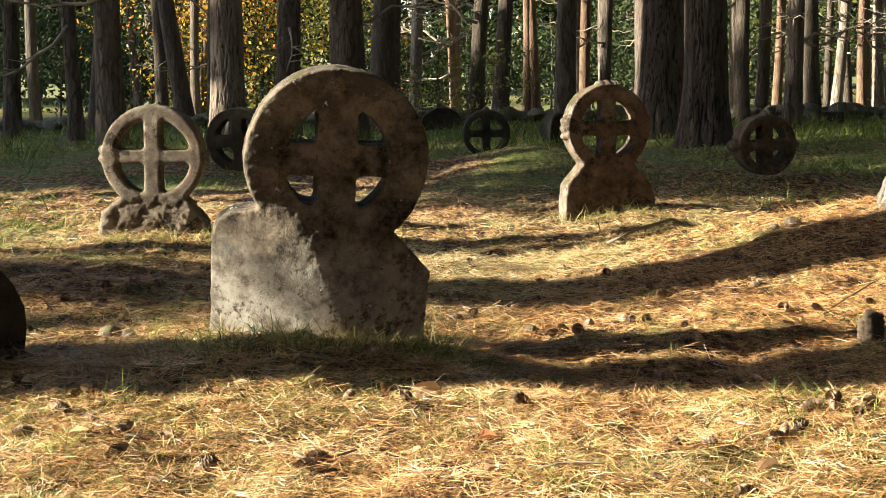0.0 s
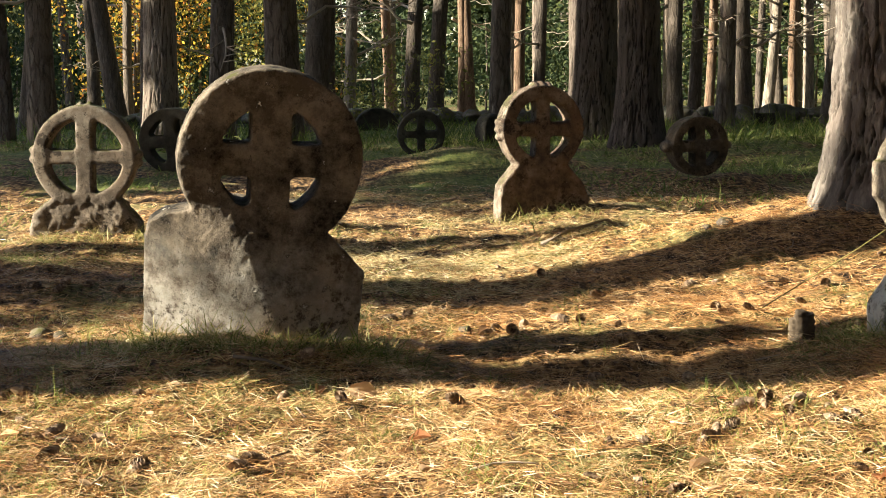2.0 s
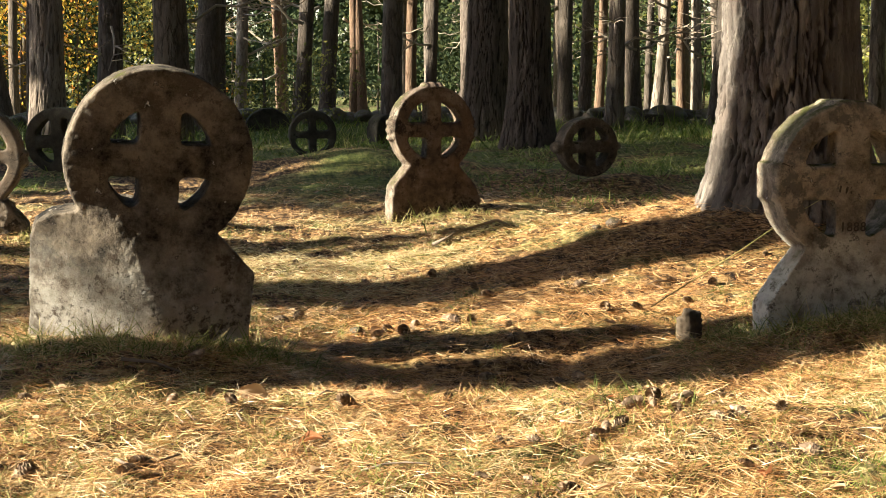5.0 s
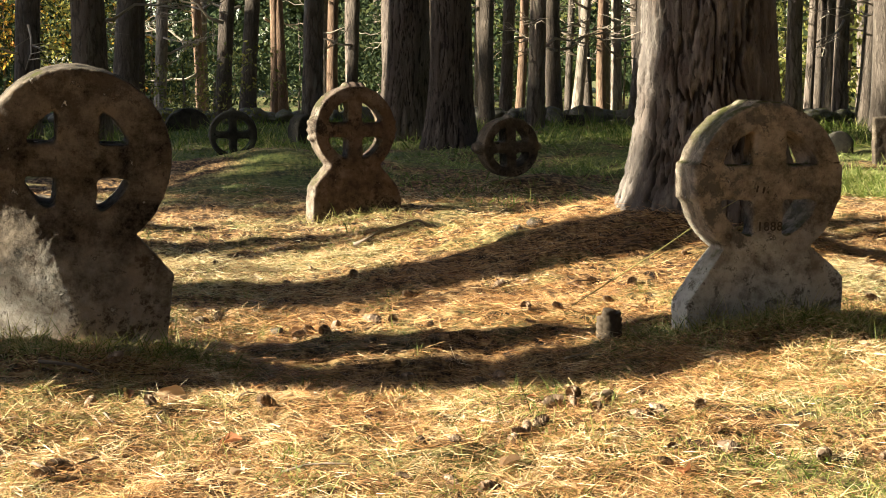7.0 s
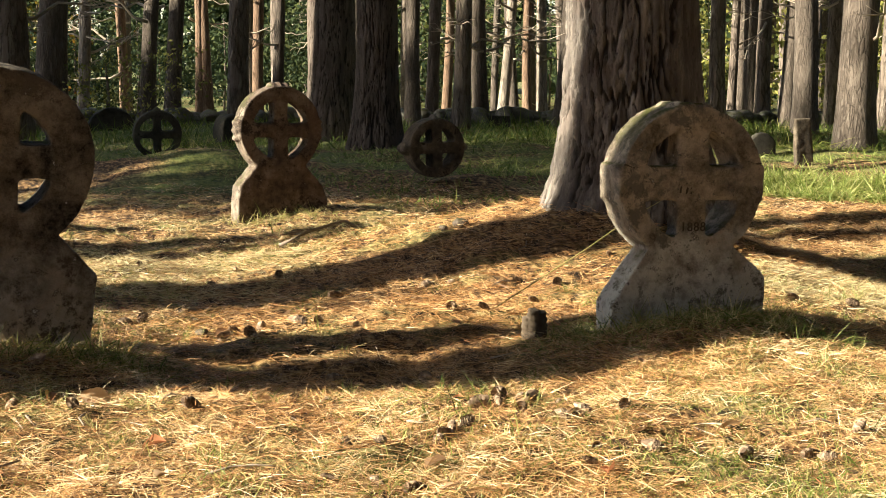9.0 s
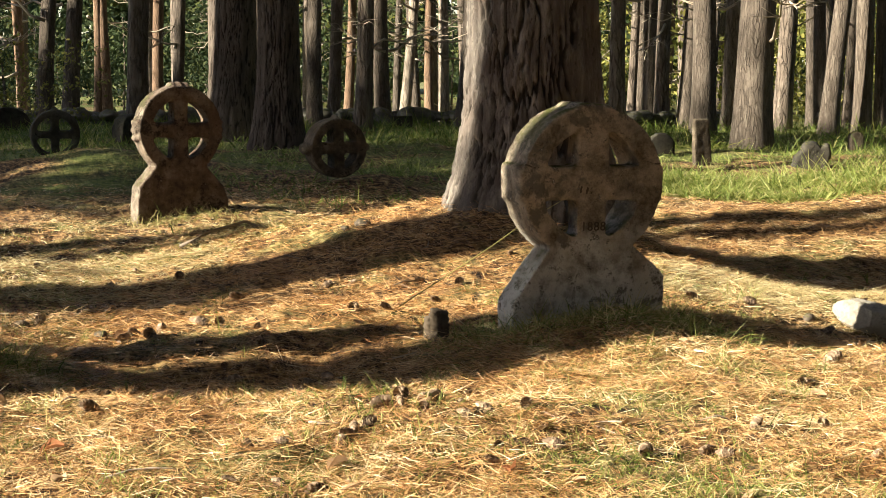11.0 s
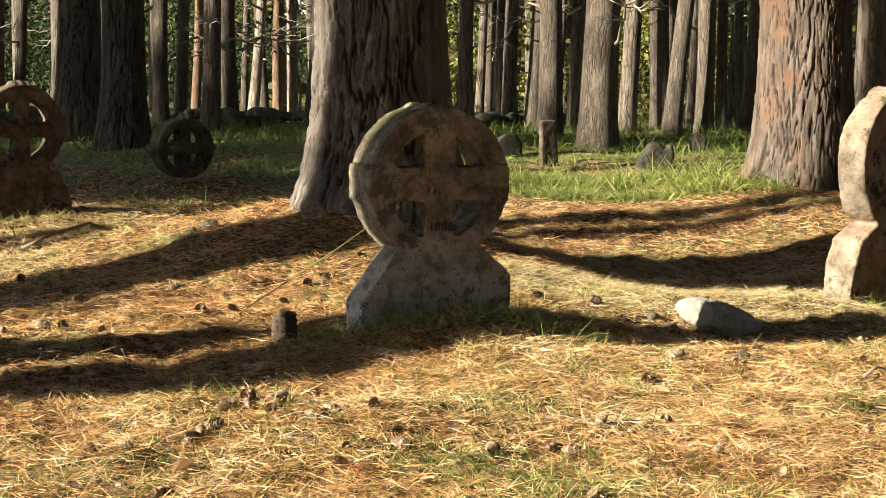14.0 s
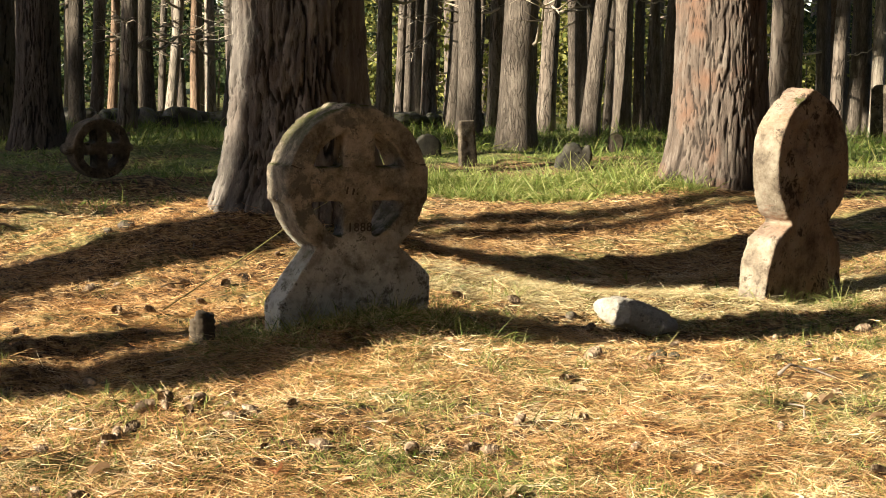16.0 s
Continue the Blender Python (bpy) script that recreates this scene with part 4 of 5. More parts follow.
# ---- undergrowth ----
def leaves_mesh(name, mat, n, centre, spread, size, seed):
    rg = np.random.default_rng(seed)
    clumps = centre + rg.normal(0, 1, (max(4, n // 40), 3)) * spread
    p = clumps[rg.integers(0, len(clumps), n)] + rg.normal(0, 1, (n, 3)) * np.array(spread) * 0.28
    u = rg.normal(size=(n, 3))
    u /= np.linalg.norm(u, axis=1)[:, None]
    w = np.cross(u, rg.normal(size=(n, 3)))
    w /= np.linalg.norm(w, axis=1)[:, None]
    s = size * rg.uniform(0.5, 1.3, (n, 1))
    v = np.stack([p - u * s, p + w * s * 0.55, p + u * s, p - w * s * 0.55], 1).reshape(-1, 3)
    return quads_mesh(name, v, np.arange(4 * n).reshape(-1, 4), mat)


def bush(az, d, h, w, mat, label, seed, n=900, size=0.06, name="bush", stem=True):
    x, y = bearing(az, d)
    t = thing(name, pose(x, y, on_ground(x, y)), label, "bush", "undergrowth")
    part("foliage", leaves_mesh("foliage", mat, n, np.array([0, 0, h * 0.55]), (w * 0.45, w * 0.45, h * 0.28), size, seed), t)
    part("stem", mesh_of("stem", *tube([(0, 0, -0.2), (0.05, 0.02, h * 0.4), (0.02, 0.06, h * 0.8)], [0.03, 0.022, 0.008], 6), BARK), t)
    return t


rng = random.Random(5)
for k in range(34):
    az = -22 + 42 * (k + rng.random()) / 34
    mat = FOLIAGE if rng.random() < 0.92 else FOLIAGE_LIGHT
    bush(az, rng.uniform(32, 48), rng.uniform(2.4, 4.5), rng.uniform(2.0, 3.2), mat, "dark leafy undergrowth deep in the wood", 200 + k, 2200, 0.065)
# bushes and saplings in the brightened colour stand for sunlit gaps on the right
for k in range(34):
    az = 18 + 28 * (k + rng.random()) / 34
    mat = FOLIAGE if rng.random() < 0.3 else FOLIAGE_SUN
    bush(az, rng.uniform(34, 52), rng.uniform(2.0, 4.5), rng.uniform(1.6, 3.0), mat, "undergrowth coloured as sunlit deep in the wood", 280 + k, 1300, 0.085)
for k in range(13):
    bush(20.5 + 1.8 * k + rng.uniform(-0.5, 0.5), rng.uniform(26, 32), rng.uniform(1.6, 3.6), rng.uniform(0.9, 1.6), FOLIAGE_SUN, "yellow-green sapling coloured as sunlit between the trunks", 330 + k, 700, 0.06, "sapling")
bush(-8.5, 31, 4.8, 1.7, FOLIAGE_AUTUMN, "young maple in orange and yellow autumn leaf", 401, 5000, 0.042, "autumn_tree")
bush(-6.6, 31, 4.8, 1.6, FOLIAGE_AUTUMN, "young maple in orange and yellow autumn leaf", 402, 4400, 0.042, "autumn_tree")
bush(-5.0, 33, 4.4, 1.6, FOLIAGE_SUN, "yellow-green young tree behind the wall", 404, 3400, 0.042, "young_tree")
bush(-3.7, 30, 4.4, 1.1, FOLIAGE_SUN, "yellow-green young tree behind the wall", 405, 2000, 0.042, "young_tree")
bush(-2.5, 32, 4.6, 1.0, FOLIAGE_AUTUMN, "young maple in orange and yellow autumn leaf", 406, 1800, 0.042, "autumn_tree")
bush(-0.2, 20.3, 1.0, 0.9, FOLIAGE_SUN, "low yellow-green bush at the wood's edge", 403, 1200, 0.03)

# ---- litter, grass ----
def strips(name, mat, base, way, length, width, lift, droop, seed, segs=2):
    """Thin bent blades: from base along way (unit vectors), rising by lift and drooping, tapering to the tip."""
    n = len(base)
    rg = np.random.default_rng(seed)
    side = np.cross(way, rg.normal(size=(n, 3)) * 0.5 + np.array([0, 0, 1.0]))
    side /= np.linalg.norm(side, axis=1)[:, None]
    rows = []
    for i in range(segs + 1):
        u = i / segs
        p = base + way * (length * u)[:, None]
        p[:, 2] += lift * u - droop * u * u
        wd = (width * (1 - 0.85 * u ** 2) * 0.5)[:, None]
        rows += [p - side * wd, p + side * wd]
    v = np.stack(rows, 1).reshape(-1, 3)
    k = 2 * (segs + 1)
    q = np.array([[2 * i, 2 * i + 1, 2 * i + 3, 2 * i + 2] for i in range(segs)])
    return quads_mesh(name, v, (np.arange(n)[:, None, None] * k + q[None]).reshape(-1, 4), mat)


def wedge(n, seed, d0, d1, power, a0=-20, a1=43):
    rg = np.random.default_rng(seed)
    a, d = np.radians(rg.uniform(a0, a1, n)), d0 + (d1 - d0) * rg.random(n) ** power
    return d * np.sin(a), d * np.cos(a), rg


def patchy(x, y, s=1.0, k=0.0):
    return 0.5 + 0.25 * np.sin(1.9 * s * x + 0.7 * s * y + k) + 0.25 * np.sin(1.3 * s * y - 2.3 * s * x + 2 * k + 1) + 0.2 * np.sin(4.1 * s * x + 3.3 * s * y + 3 * k)


def bare(x, y, rg):
    """True away from the litter that lies thick under the old pines."""
    near = [np.hypot((x - a) / w, (y - b) / h) for a, b, w, h in ((1.9, 6.7, 1.4, 1.0), (1.0, 5.9, 1.0, 0.8), (5.98, 9.0, 0.9, 0.9), (0.75, 5.1, 0.7, 0.5), (-1.5, 6.2, 0.7, 0.35), (4.2, 6.6, 0.8, 0.35), (2.7, 5.0, 0.6, 0.25))]
    return np.min(near, axis=0) + rg.normal(0, 0.15, len(x)) > 1


def strew(name, mat, x, y, rg, seed, segs, label):
    n = len(x)
    a = rg.uniform(0, 2 * np.pi, n)
    tilt = rg.normal(0, 0.12, n)
    way = np.stack([np.cos(a) * np.cos(tilt), np.sin(a) * np.cos(tilt), np.sin(tilt)], -1)
    base = np.stack([x, y, ground(x, y) + np.abs(rg.normal(0, 0.008, n)) + 0.001], -1)
    wide = rg.uniform(0.0012, 0.0025, n) * (1 + 0.13 * np.maximum(0, np.hypot(x, y) - 4))
    ob = new(name, strips(name, mat, base, way, rg.uniform(0.030, 0.08, n), wide, rg.normal(0.004, 0.008, n), rg.uniform(-0.010, 0.018, n), seed, segs))
    return tagged(ob, label, "pine needles", kind="stuff")


def needles(n, seed, d0, d1, power, name, segs=2, mat=NEEDLE, thick=False, label="fallen orange-brown pine needles lying over the ground"):
    x, y, rg = wedge(n, seed, d0, d1, power)
    keep = ~bare(x, y, rg) if thick else (patchy(x, y, 2.1, 0.7) + rg.normal(0, 0.35, n) > 0.25) & (bare(x, y, rg) | (rg.random(n) < 0.25))
    return strew(name, mat, x[keep], y[keep], rg, seed, segs, label)


needles(150000, 71, 3.0, 5.2, 1.0, "pine_needles", 1)
needles(140000, 72, 4.8, 10.5, 1.15, "pine_needles", 1)
x, y, rg = wedge(90000, 74, 3.0, 6.0, 1.0)
red = patchy(x, y, 2.6, 4.0) + rg.normal(0, 0.12, len(x)) > 0.57
strew("pine_litter", NEEDLE_RED, x[red], y[red], rg, 74, 1, "patches of fresh reddish pine needles")
rg = np.random.default_rng(75)
n = 26000
a, r = rg.uniform(0, 2 * np.pi, n), np.sqrt(rg.random(n))
strew("pine_needles", NEEDLE, 4.2 + 1.5 * r * np.cos(a), 7.7 + 1.1 * r * np.sin(a), rg, 75, 1, "fallen orange-brown pine needles in the hollow")
needles(230000, 73, 4.3, 10.5, 1.1, "pine_litter", 1, NEEDLE_RED, True, "thick reddish needle litter under the old pines")


def tufts(name, mat, x, y, blades, reach, width, spread, seed, label, stand=0.9):
    rg = np.random.default_rng(seed)
    n = len(x) * blades
    bx, by = np.repeat(x, blades) + rg.normal(0, spread, n), np.repeat(y, blades) + rg.normal(0, spread, n)
    a, up = rg.uniform(0, 2 * np.pi, n), rg.uniform(0.25, 1.35, n) * stand
    way = np.stack([np.cos(a) * np.cos(up), np.sin(a) * np.cos(up), np.sin(up)], -1)
    l = reach * rg.uniform(0.4, 1.2, n) * np.repeat(rg.uniform(0.6, 1.3, len(x)), blades)
    base = np.stack([bx, by, ground(bx, by) - 0.004], -1)
    ob = new(name, strips(name, mat, base, way, l, width * rg.uniform(0.6, 1.3, n), 0 * l, l * rg.uniform(0.1, 0.6, n), seed, 2))
    return tagged(ob, label, "grass", kind="stuff")


x, y, rg = wedge(15000, 81, 3.0, 8.5, 1.1)
free = bare(x, y, rg)
x, y = x[free], y[free]
keep = patchy(x, y) + rg.normal(0, 0.15, len(x)) > 0.58
tufts("dry_grass", GRASS_DRY, x[keep], y[keep], 11, 0.062, 0.0024, 0.040, 82, "short straw-yellow dry grass", 0.7)
keep = patchy(x, y, 1.2, 2.0) + rg.normal(0, 0.2, len(x)) > 0.50
tufts("green_grass", GRASS_MID, x[keep], y[keep], 9, 0.052, 0.0026, 0.035, 83, "short green grass in tufts")
x, y, rg = wedge(7500, 84, 8.0, 24.0, 0.9)
keep = patchy(x, y, 0.6, 1.0) + 0.06 * (y - 12) + rg.normal(0, 0.12, len(x)) > 0.6
tufts("meadow_grass", GRASS, x[keep], y[keep], 9, 0.12, 0.0065, 0.06, 85, "green grass between the graves and trees")
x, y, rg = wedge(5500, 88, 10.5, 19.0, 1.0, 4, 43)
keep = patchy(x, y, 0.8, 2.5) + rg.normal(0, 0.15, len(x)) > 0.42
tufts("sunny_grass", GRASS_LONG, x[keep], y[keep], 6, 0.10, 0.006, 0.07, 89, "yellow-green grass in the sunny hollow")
rg = np.random.default_rng(91)
n = 420
a, r = rg.uniform(0, 2 * np.pi, n), np.sqrt(rg.random(n))
tufts("straw", STRAW, 0.55 + 1.0 * r * np.cos(a), 8.0 + 1.0 * r * np.sin(a), 14, 0.05, 0.003, 0.04, 92, "pale bleached straw lying in the sun", 0.6)
n = 800
a, r = rg.uniform(0, 2 * np.pi, n), np.sqrt(rg.random(n))
tufts("straw", STRAW, 3.6 + 1.25 * r * np.cos(a), 5.9 + 0.55 * r * np.sin(a), 13, 0.055, 0.0024, 0.04, 93, "pale bleached straw lying in the sun", 0.6)
for seed, cx, cy, wx, wy, n in ((94, 3.6, 5.95, 1.3, 0.5, 17000), (95, 0.1, 7.1, 0.85, 0.6, 10000), (96, 2.75, 6.0, 0.5, 0.35, 4500)):
    rg = np.random.default_rng(seed)
    a, r = rg.uniform(0, 2 * np.pi, n), np.sqrt(rg.random(n))
    strew("straw_litter", STRAW, cx + wx * r * np.cos(a), cy + wy * r * np.sin(a), rg, seed, 1, "pale bleached straw and needles lying in the sun")
x, y, rg = wedge(2200, 86, 14.5, 24.0, 0.9)
tufts("tall_grass", GRASS, x, y, 12, 0.26, 0.009, 0.09, 87, "tall green grass at the wood's edge", 1.0)


rg = np.random.default_rng(97)
n = 85
a, d = np.radians(rg.uniform(-16, 40, n)), 3.2 + 3.4 * rg.random(n) ** 1.2
tufts("grass_tuft", GRASS_LONG, d * np.sin(a), d * np.cos(a), 26, 0.085, 0.0024, 0.022, 98, "single tufts of fresh green grass among the needles", 1.1)
n = 60
a, d = np.radians(rg.uniform(-16, 40, n)), 3.4 + 3.4 * rg.random(n)
tufts("grass_tuft", GRASS, d * np.sin(a), d * np.cos(a), 18, 0.10, 0.0022, 0.03, 99, "dark green grass blades standing in the litter", 1.15)


# longer grass round the feet of the stones and in the sunny hollow
def collar(az, d, n, w, reach, mat, seed, label, front=0.12, width=0.003):
    rg = np.random.default_rng(seed)
    u, v = rg.uniform(-w, w, n), rg.normal(front, 0.07, n)
    a = radians(az)
    return tufts("grass_tuft", mat, d * math.sin(a) + u * math.cos(a) - v * math.sin(a), d * math.cos(a) - u * math.sin(a) - v * math.cos(a), 9, reach, width, 0.03, seed, label)


collar(-4.4, 5.10, 170, 0.45, 0.115, GRASS_DRY, 501, "dry grass at the foot of the large gravestone", 0.2)
collar(-4.4, 5.10, 90, 0.5, 0.12, GRASS, 502, "green grass at the foot of the large gravestone", 0.24)
collar(20.0, 5.49, 170, 0.42, 0.11, GRASS_DRY, 503, "dry grass at the foot of the tan gravestone", 0.2)
collar(20.5, 5.49, 90, 0.5, 0.12, GRASS, 504, "green grass at the foot of the tan gravestone", 0.22)
collar(36.4, 7.2, 40, 0.3, 0.17, GRASS_LONG, 505, "long grass at the foot of the pinkish gravestone", 0.2)
collar(-10.1, 8.35, 60, 0.35, 0.09, GRASS_DRY, 506, "dry grass at the foot of the pale gravestone", 0.2)
collar(6.0, 8.85, 60, 0.3, 0.12, GRASS_DRY, 507, "dry grass at the foot of the reddish gravestone", 0.15)
collar(23.6, 6.5, 26, 0.35, 0.13, GRASS_LONG, 508, "bright green grass behind the tan gravestone", 0.1)
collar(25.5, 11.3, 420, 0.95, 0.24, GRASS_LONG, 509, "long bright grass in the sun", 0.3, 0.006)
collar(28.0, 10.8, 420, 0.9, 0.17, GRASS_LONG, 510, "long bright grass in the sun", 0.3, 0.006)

# ---- cones, leaves, twigs and small stones on the ground ----
def cone_mesh(name, seed, open_=1.0):
    """A pine cone lying down: scales set in a spiral round a core."""
    rng = random.Random(seed)
    verts, faces = [], []
    n, length, rad = 60, 0.064, 0.0165
    for k in range(n):
        u = (k + 0.5) / n
        a = k * 2.39996
        r = rad * math.sin(math.pi * (0.12 + 0.80 * u)) ** 0.7
        x = length * (u - 0.5)
        out = Vector((0, math.cos(a), math.sin(a)))
        side = Vector((0, -math.sin(a), math.cos(a)))
        tip = Vector((x + 0.010 * open_, 0, 0)) + out * (r + 0.004 * open_)
        root = Vector((x - 0.006, 0, 0)) + out * (r * 0.45)
        w = 0.0085 * (0.7 + 0.5 * math.sin(math.pi * u)) * rng.uniform(0.85, 1.1)
        o = len(verts)
        th = Vector((1, 0, 0)) * 0.0035
        verts += [root - side * w * 0.6, root + side * w * 0.6, tip + side * w, tip - side * w, tip + th + side * w * 0.5 + out * 0.002, tip + th - side * w * 0.5 + out * 0.002]
        faces += [(o, o + 1, o + 2, o + 3), (o + 3, o + 2, o + 4, o + 5), (o + 5, o + 4, o + 1, o)]
    return mesh_of(name, verts, faces, CONE, False)


CONES = [cone_mesh("pine_cone", 1, 1.0), cone_mesh("pine_cone", 2, 0.4), cone_mesh("pine_cone", 3, 1.3)]


def dropped(name, me, x, y, lift, rng, label, category, group, size=1.0, flat=15):
    ob = new(name, me)
    ob.matrix_basis = pose(x, y, on_ground(x, y) + lift, rng.uniform(-flat, flat), rng.uniform(-flat, flat), rng.uniform(0, 360)) @ Matrix.Diagonal((size, size, size, 1))
    return tagged(ob, label, category, group)


rng = random.Random(77)
CONE_AT = [(0.80, 5.23), (0.62, 3.24), (-0.55, 3.59), (-1.20, 6.2), (-1.12, 6.23), (-1.30, 6.15), (-1.19, 4.42), (-0.97, 4.33), (-1.00, 4.12), (-1.03, 3.86), (0.12, 7.24), (0.70, 6.83), (0.83, 6.42),
           (1.2, 6.15), (1.19, 5.57), (0.41, 5.43), (0.67, 4.92), (0.48, 4.28), (0.89, 4.80), (0.80, 3.74), (0.84, 3.78), (0.52, 3.60), (-1.42, 5.95), (2.52, 5.62), (2.11, 3.97), (1.01, 3.88), (0.78, 3.71), (2.55, 4.31),
           (1.17, 3.89), (1.23, 3.53), (0.45, 5.38), (0.50, 5.46), (0.63, 5.55), (0.70, 5.5), (-0.45, 5.02), (0.37, 5.40), (-0.75, 3.64), (0.30, 4.55), (1.02, 4.15), (1.08, 4.05), (0.95, 4.1), (1.3, 3.95), (2.75, 5.6), (2.35, 4.25), (3.1, 4.6)]
for x, y in CONE_AT:
    dropped("pine_cone", CONES[rng.randrange(3)], x, y, 0.017, rng, "brown pine cone lying among needles", "pine cone", "fallen pine cones", rng.uniform(0.6, 0.88), 35)
for k in range(95):
    a, d = radians(rng.uniform(-17, 41)), rng.uniform(3.3, 7.2)
    dropped("pine_cone", CONES[rng.randrange(3)], d * math.sin(a), d * math.cos(a), 0.015, rng, "brown pine cone lying among needles", "pine cone", "fallen pine cones", rng.uniform(0.4, 0.8), 35)


def leaf_mesh(name, seed, long=0.055, wide=0.034, curl=0.5):
    """A fallen leaf, cupped and curled along its midrib."""
    n, m = 7, 4
    verts, faces = [], []
    for i in range(n):
        u = i / (n - 1)
        half = wide * math.sin(math.pi * (0.04 + 0.93 * u)) ** 0.8 * (1 + 0.12 * math.sin(9 * u + seed))
        for j in range(m + 1):
            v = 2 * j / m - 1
            verts.append(((u - 0.5) * 2 * long, v * half, curl * (v * v * half * 0.8 + (u - 0.5) ** 2 * long * (1.2 if seed % 2 else -0.5)) + 0.003 * math.sin(7 * v + 5 * u + seed)))
    for i in range(n - 1):
        for j in range(m):
            a = i * (m + 1) + j
            faces.append((a, a + 1, a + m + 2, a + m + 1))
    return mesh_of(name, verts, faces, LEAF)


LEAVES = [leaf_mesh("fallen_leaf", k, 0.030 + 0.005 * k, 0.018 + 0.004 * (k % 3), 0.5 + 0.3 * (k % 3)) for k in range(5)]
LEAF_AT = [(-0.58, 4.01), (-0.17, 4.42), (-0.05, 4.28), (0.63, 5.83), (0.04, 6.28), (1.92, 4.12), (1.31, 3.70), (1.56, 4.59), (1.07, 3.34), (1.46, 3.09), (1.47, 3.65), (-0.8, 3.75), (0.55, 4.2), (1.15, 4.75), (0.9, 4.15), (0.7, 3.45), (-0.62, 3.35), (0.1, 3.45)]
for x, y in LEAF_AT:
    dropped("fallen_leaf", LEAVES[rng.randrange(5)], x, y, 0.018, rng, "dry curled brown leaf on the needles", "leaf", "fallen leaves", rng.uniform(0.5, 0.85), 30)
for k in range(60):
    a, d = radians(rng.uniform(-17, 41)), rng.uniform(3.2, 5.8)
    dropped("fallen_leaf", LEAVES[rng.randrange(5)], d * math.sin(a), d * math.cos(a), 0.014, rng, "dry curled brown leaf on the needles", "leaf", "fallen leaves", rng.uniform(0.4, 0.75), 25)

# the rust-red leaf that stands on edge
edge_leaf = new("fallen_leaf", LEAVES[2])
edge_leaf.matrix_basis = pose(-0.046, 4.30, on_ground(-0.046, 4.30) + 0.03, 80, 10, 0)
tagged(edge_leaf, "rust-red leaf standing on edge in the grass", "leaf", "fallen leaves")


def twig(points, thick, seed, label="thin dark twig lying on the needles"):
    pts = [(x, y, on_ground(x, y) + h) for x, y, h in points]
    me = mesh_of("twig", *tube(pts, [thick * (1 - 0.6 * i / len(pts)) for i in range(len(pts))], 6), TWIG)
    return tagged(new("twig", me), label, "twig", "twigs")


twig([(-0.345, 3.60, 0.022), (-0.315, 3.575, 0.012), (-0.26, 3.60, 0.014), (-0.205, 3.645, 0.024)], 0.0045, 1)
twig([(0.198, 3.48, 0.012), (0.25, 3.52, 0.02), (0.30, 3.53, 0.018), (0.35, 3.50, 0.01)], 0.004, 2)
twig([(2.74, 3.83, 0.014), (2.80, 3.86, 0.025), (2.86, 3.82, 0.02), (2.89, 3.76, 0.01)], 0.006, 3)
twig([(-0.42, 4.60, 0.02), (-0.33, 4.62, 0.025), (-0.25, 4.59, 0.02)], 0.006, 4, "short grey stick in the grass")
twig([(0.78, 7.55, 0.02), (0.92, 7.72, 0.05), (1.12, 7.80, 0.04), (1.22, 7.78, 0.01)], 0.010, 5, "dark crooked branch lying on the slope")
for k in range(26):
    a, d = radians(rng.uniform(-16, 40)), rng.uniform(3.4, 7)
    x, y, t, l = d * math.sin(a), d * math.cos(a), rng.uniform(0, 6.3), rng.uniform(0.05, 0.14)
    twig([(x, y, 0.01), (x + 0.5 * l * math.cos(t), y + 0.5 * l * math.sin(t), 0.018), (x + l * math.cos(t + 0.3), y + l * math.sin(t + 0.3), 0.01)], 0.0035, k)


def boulder(name, mat, size, seed, rough=0.03, voxel=0.012, squash=(1, 0.7, 0.5)):
    bm = bmesh.new()
    bmesh.ops.create_icosphere(bm, subdivisions=3, radius=size)
    for v in bm.verts:
        q = v.co.normalized()
        k = 1 + 0.28 * noise.noise(q * 1.3 + Vector((seed, 0, 0))) + 0.12 * noise.noise(q * 3.1 + Vector((0, seed, 0)))
        v.co = Vector((q.x * squash[0], q.y * squash[1], q.z * squash[2])) * size * k
    return weathered(bm, name, mat, voxel, rough * size, seed)


bm = bmesh.new()
rng = random.Random(19)
for k in range(26):
    q = Vector((rng.gauss(0, 1), rng.gauss(0, 1), rng.gauss(0, 1))).normalized()
    bm.verts.new((0.175 * q.x, 0.12 * q.y, 0.07 * q.z))
bmesh.ops.convex_hull(bm, input=bm.verts[:])
bmesh.ops.delete(bm, geom=[v for v in bm.verts if not v.link_faces], context="VERTS")
x, y = bearing(30.45, 6.28)
rock = new("white_boulder", weathered(bm, "white_boulder", STONE_WHITE, 0.006, 0.022, 31, 1))
rock.matrix_basis = pose(x, y, on_ground(x, y) + 0.025, 0, 16, -30)
tagged(rock, "whitish field boulder half sunk in the needles", "rock")
pebble = boulder("stone", STONE_PALE, 0.032, 33, 0.05, 0.004, (1, 0.8, 0.7))
for x, y, s in [(1.535, 7.01, 1.1), (-1.12, 5.34, 1.5), (2.95, 5.49, 0.9), (-1.05, 5.30, 0.9), (1.45, 6.97, 0.6), (0.3, 5.5, 0.7), (2.62, 4.3, 1.0), (2.7, 4.33, 0.8)]:
    dropped("stone", pebble, x, y, 0.012, rng, "small pale stone lying on the needles", "stone", "small stones", s)

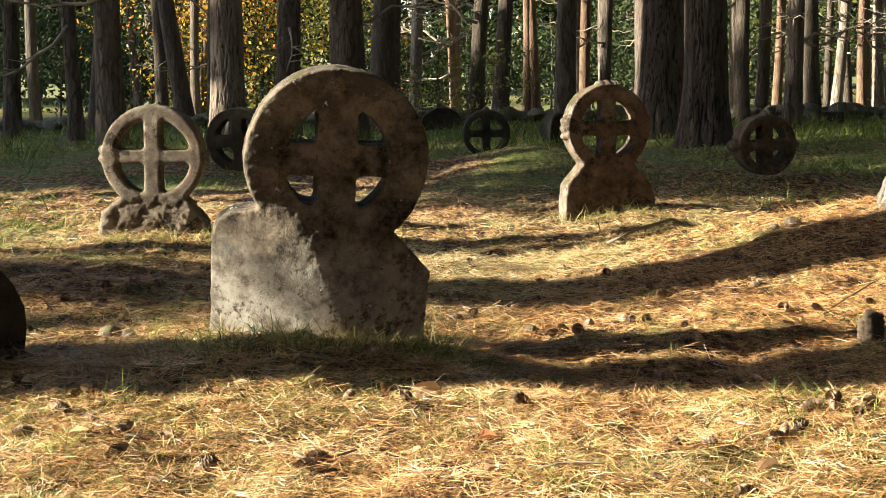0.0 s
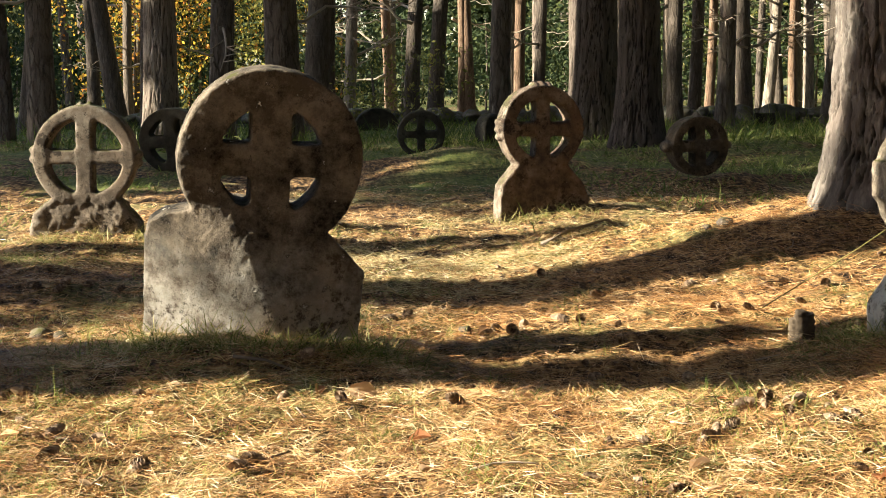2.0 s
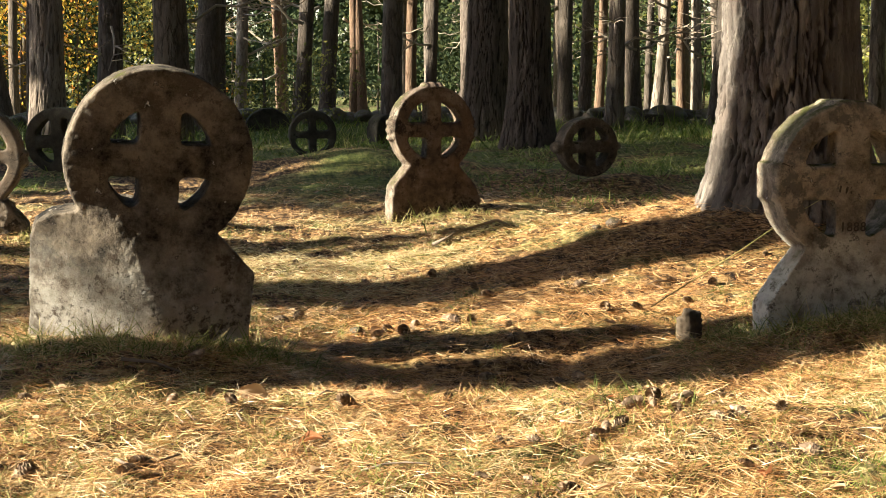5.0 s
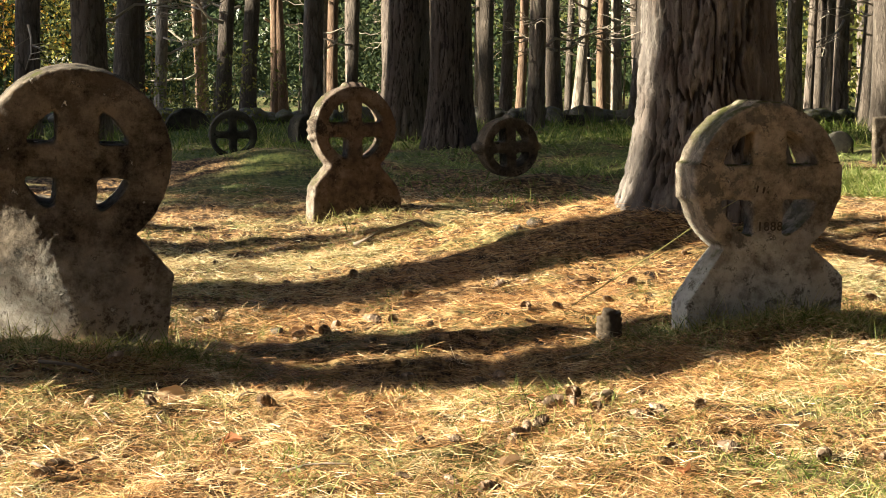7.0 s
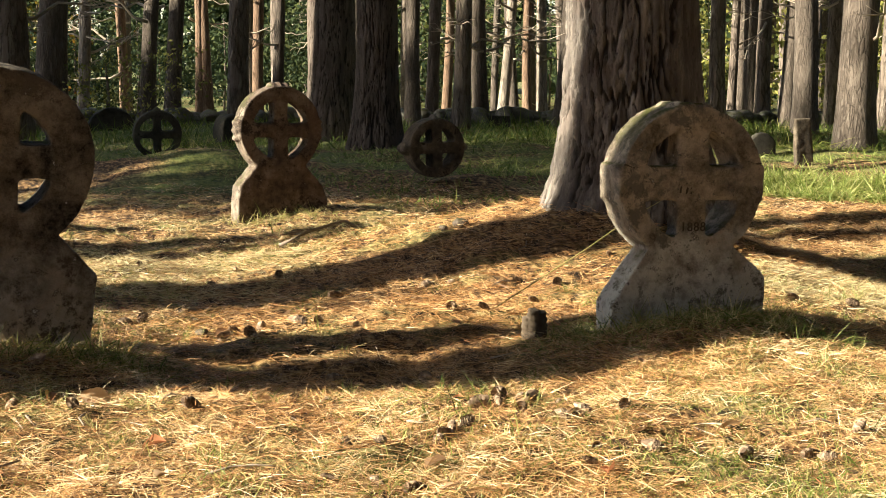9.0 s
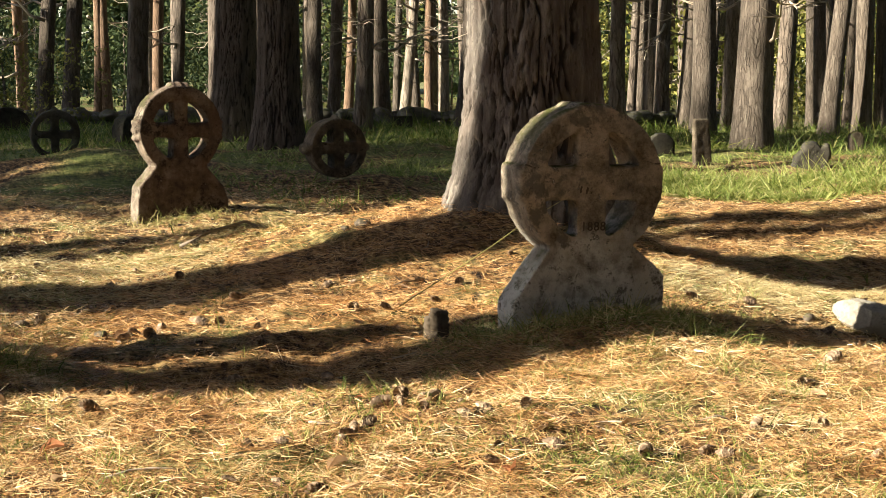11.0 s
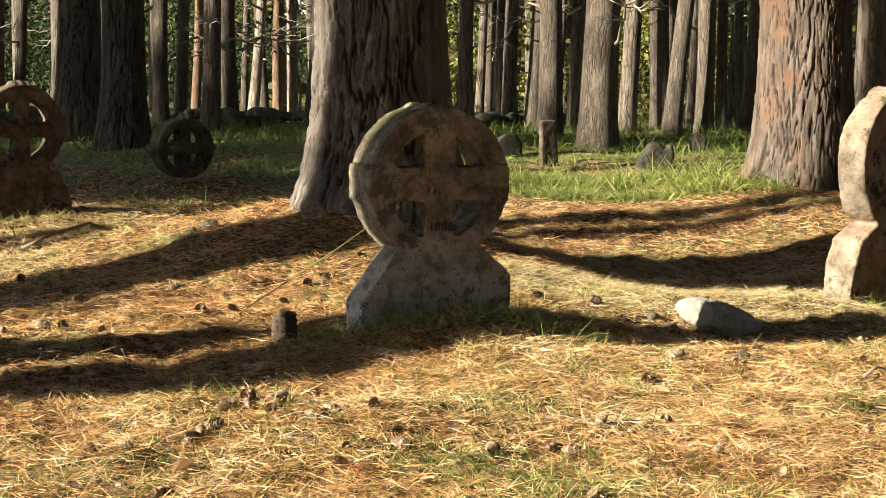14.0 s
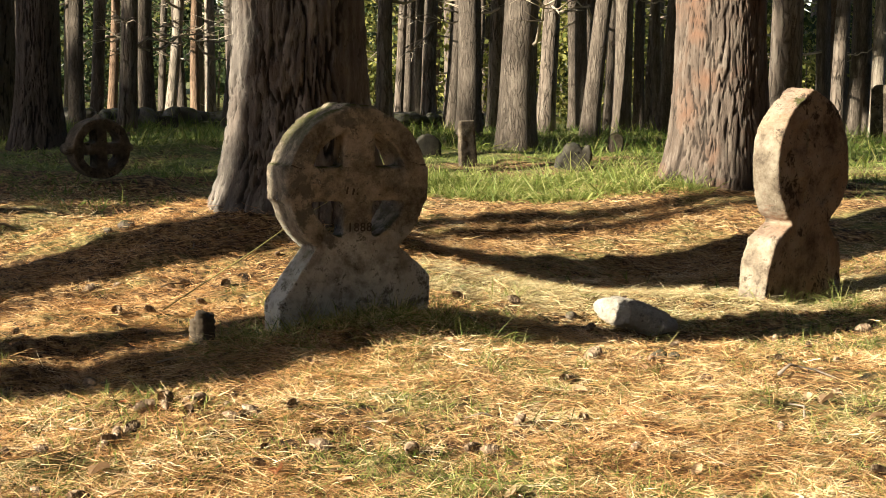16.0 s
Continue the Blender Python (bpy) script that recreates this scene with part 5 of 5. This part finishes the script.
# a bleached stalk that leans behind the tan stone
from_, to_ = Vector((1.66, 5.44, 0.245)), Vector((1.98, 5.60, 0.39))
stalk = new("dry_stalk", mesh_of("dry_stalk", *tube([from_ - (to_ - from_) * 1.2, from_, 0.5 * (from_ + to_) + Vector((0, 0, 0.008)), to_], [0.0022, 0.002, 0.0017, 0.0008], 5), GRASS_DRY))
tagged(stalk, "long bleached grass stalk behind the tan gravestone", "grass stalk")

# the rotten stump in front of the tan stone
bm = bmesh.new()
for k, (h, w) in enumerate(((0.085, 0.9), (0.102, 0.55), (0.070, 0.65), (0.095, 0.45))):     # splintered, each side broken at its own height
    cx, cz = 0.014 * math.cos(1.9 * k), 0.014 * math.sin(1.9 * k)
    prism(bm, [(cx + 0.031 * w * math.cos(a * 0.7), cz + 0.031 * w * math.sin(a * 0.7)) for a in range(9)], -0.08, h)
prism(bm, [(0.036 * math.cos(a * 0.7), 0.035 * math.sin(a * 0.7)) for a in range(9)], -0.08, 0.015)
bmesh.ops.rotate(bm, verts=bm.verts[:], matrix=Matrix.Rotation(radians(90), 3, "X"))
stump = new("stump", weathered(bm, "stump", ROTTEN, 0.004, 0.022, 41, 1))
stump.matrix_basis = pose(1.385, 5.17, on_ground(1.385, 5.17), 3, -4, 20)
tagged(stump, "short rotten wooden stump in the needles", "stump")

# ---- field-stone wall at the wood's edge ----
wall = thing("dry_stone_wall", pose(0, 0, 0), "low dry-stone wall of mossy field stones", "wall", kind="structure")
FIELD = [boulder("stone", WALLSTONE, 0.16, 50 + k, 0.05, 0.05, (1.0, 0.8, 0.7)) for k in range(5)]
rng = random.Random(3)
for row in range(3):
    for k in range(100):
        az = -21 + 46 * (k + 0.5 * row + rng.uniform(-0.15, 0.15)) / 100
        x, y = bearing(az, 21.5 + 0.5 * math.sin(az * 0.3) + rng.uniform(-0.1, 0.1))
        s = rng.uniform(0.75, 1.35)
        st = part("stone", FIELD[rng.randrange(5)], wall)
        st.matrix_basis = pose(x, y, on_ground(x, y) - 0.12 + 0.14 * row, rng.uniform(-15, 15), rng.uniform(-15, 15), rng.uniform(0, 360)) @ Matrix.Diagonal((s * rng.uniform(0.9, 1.6), s, s * rng.uniform(0.55, 0.95), 1))
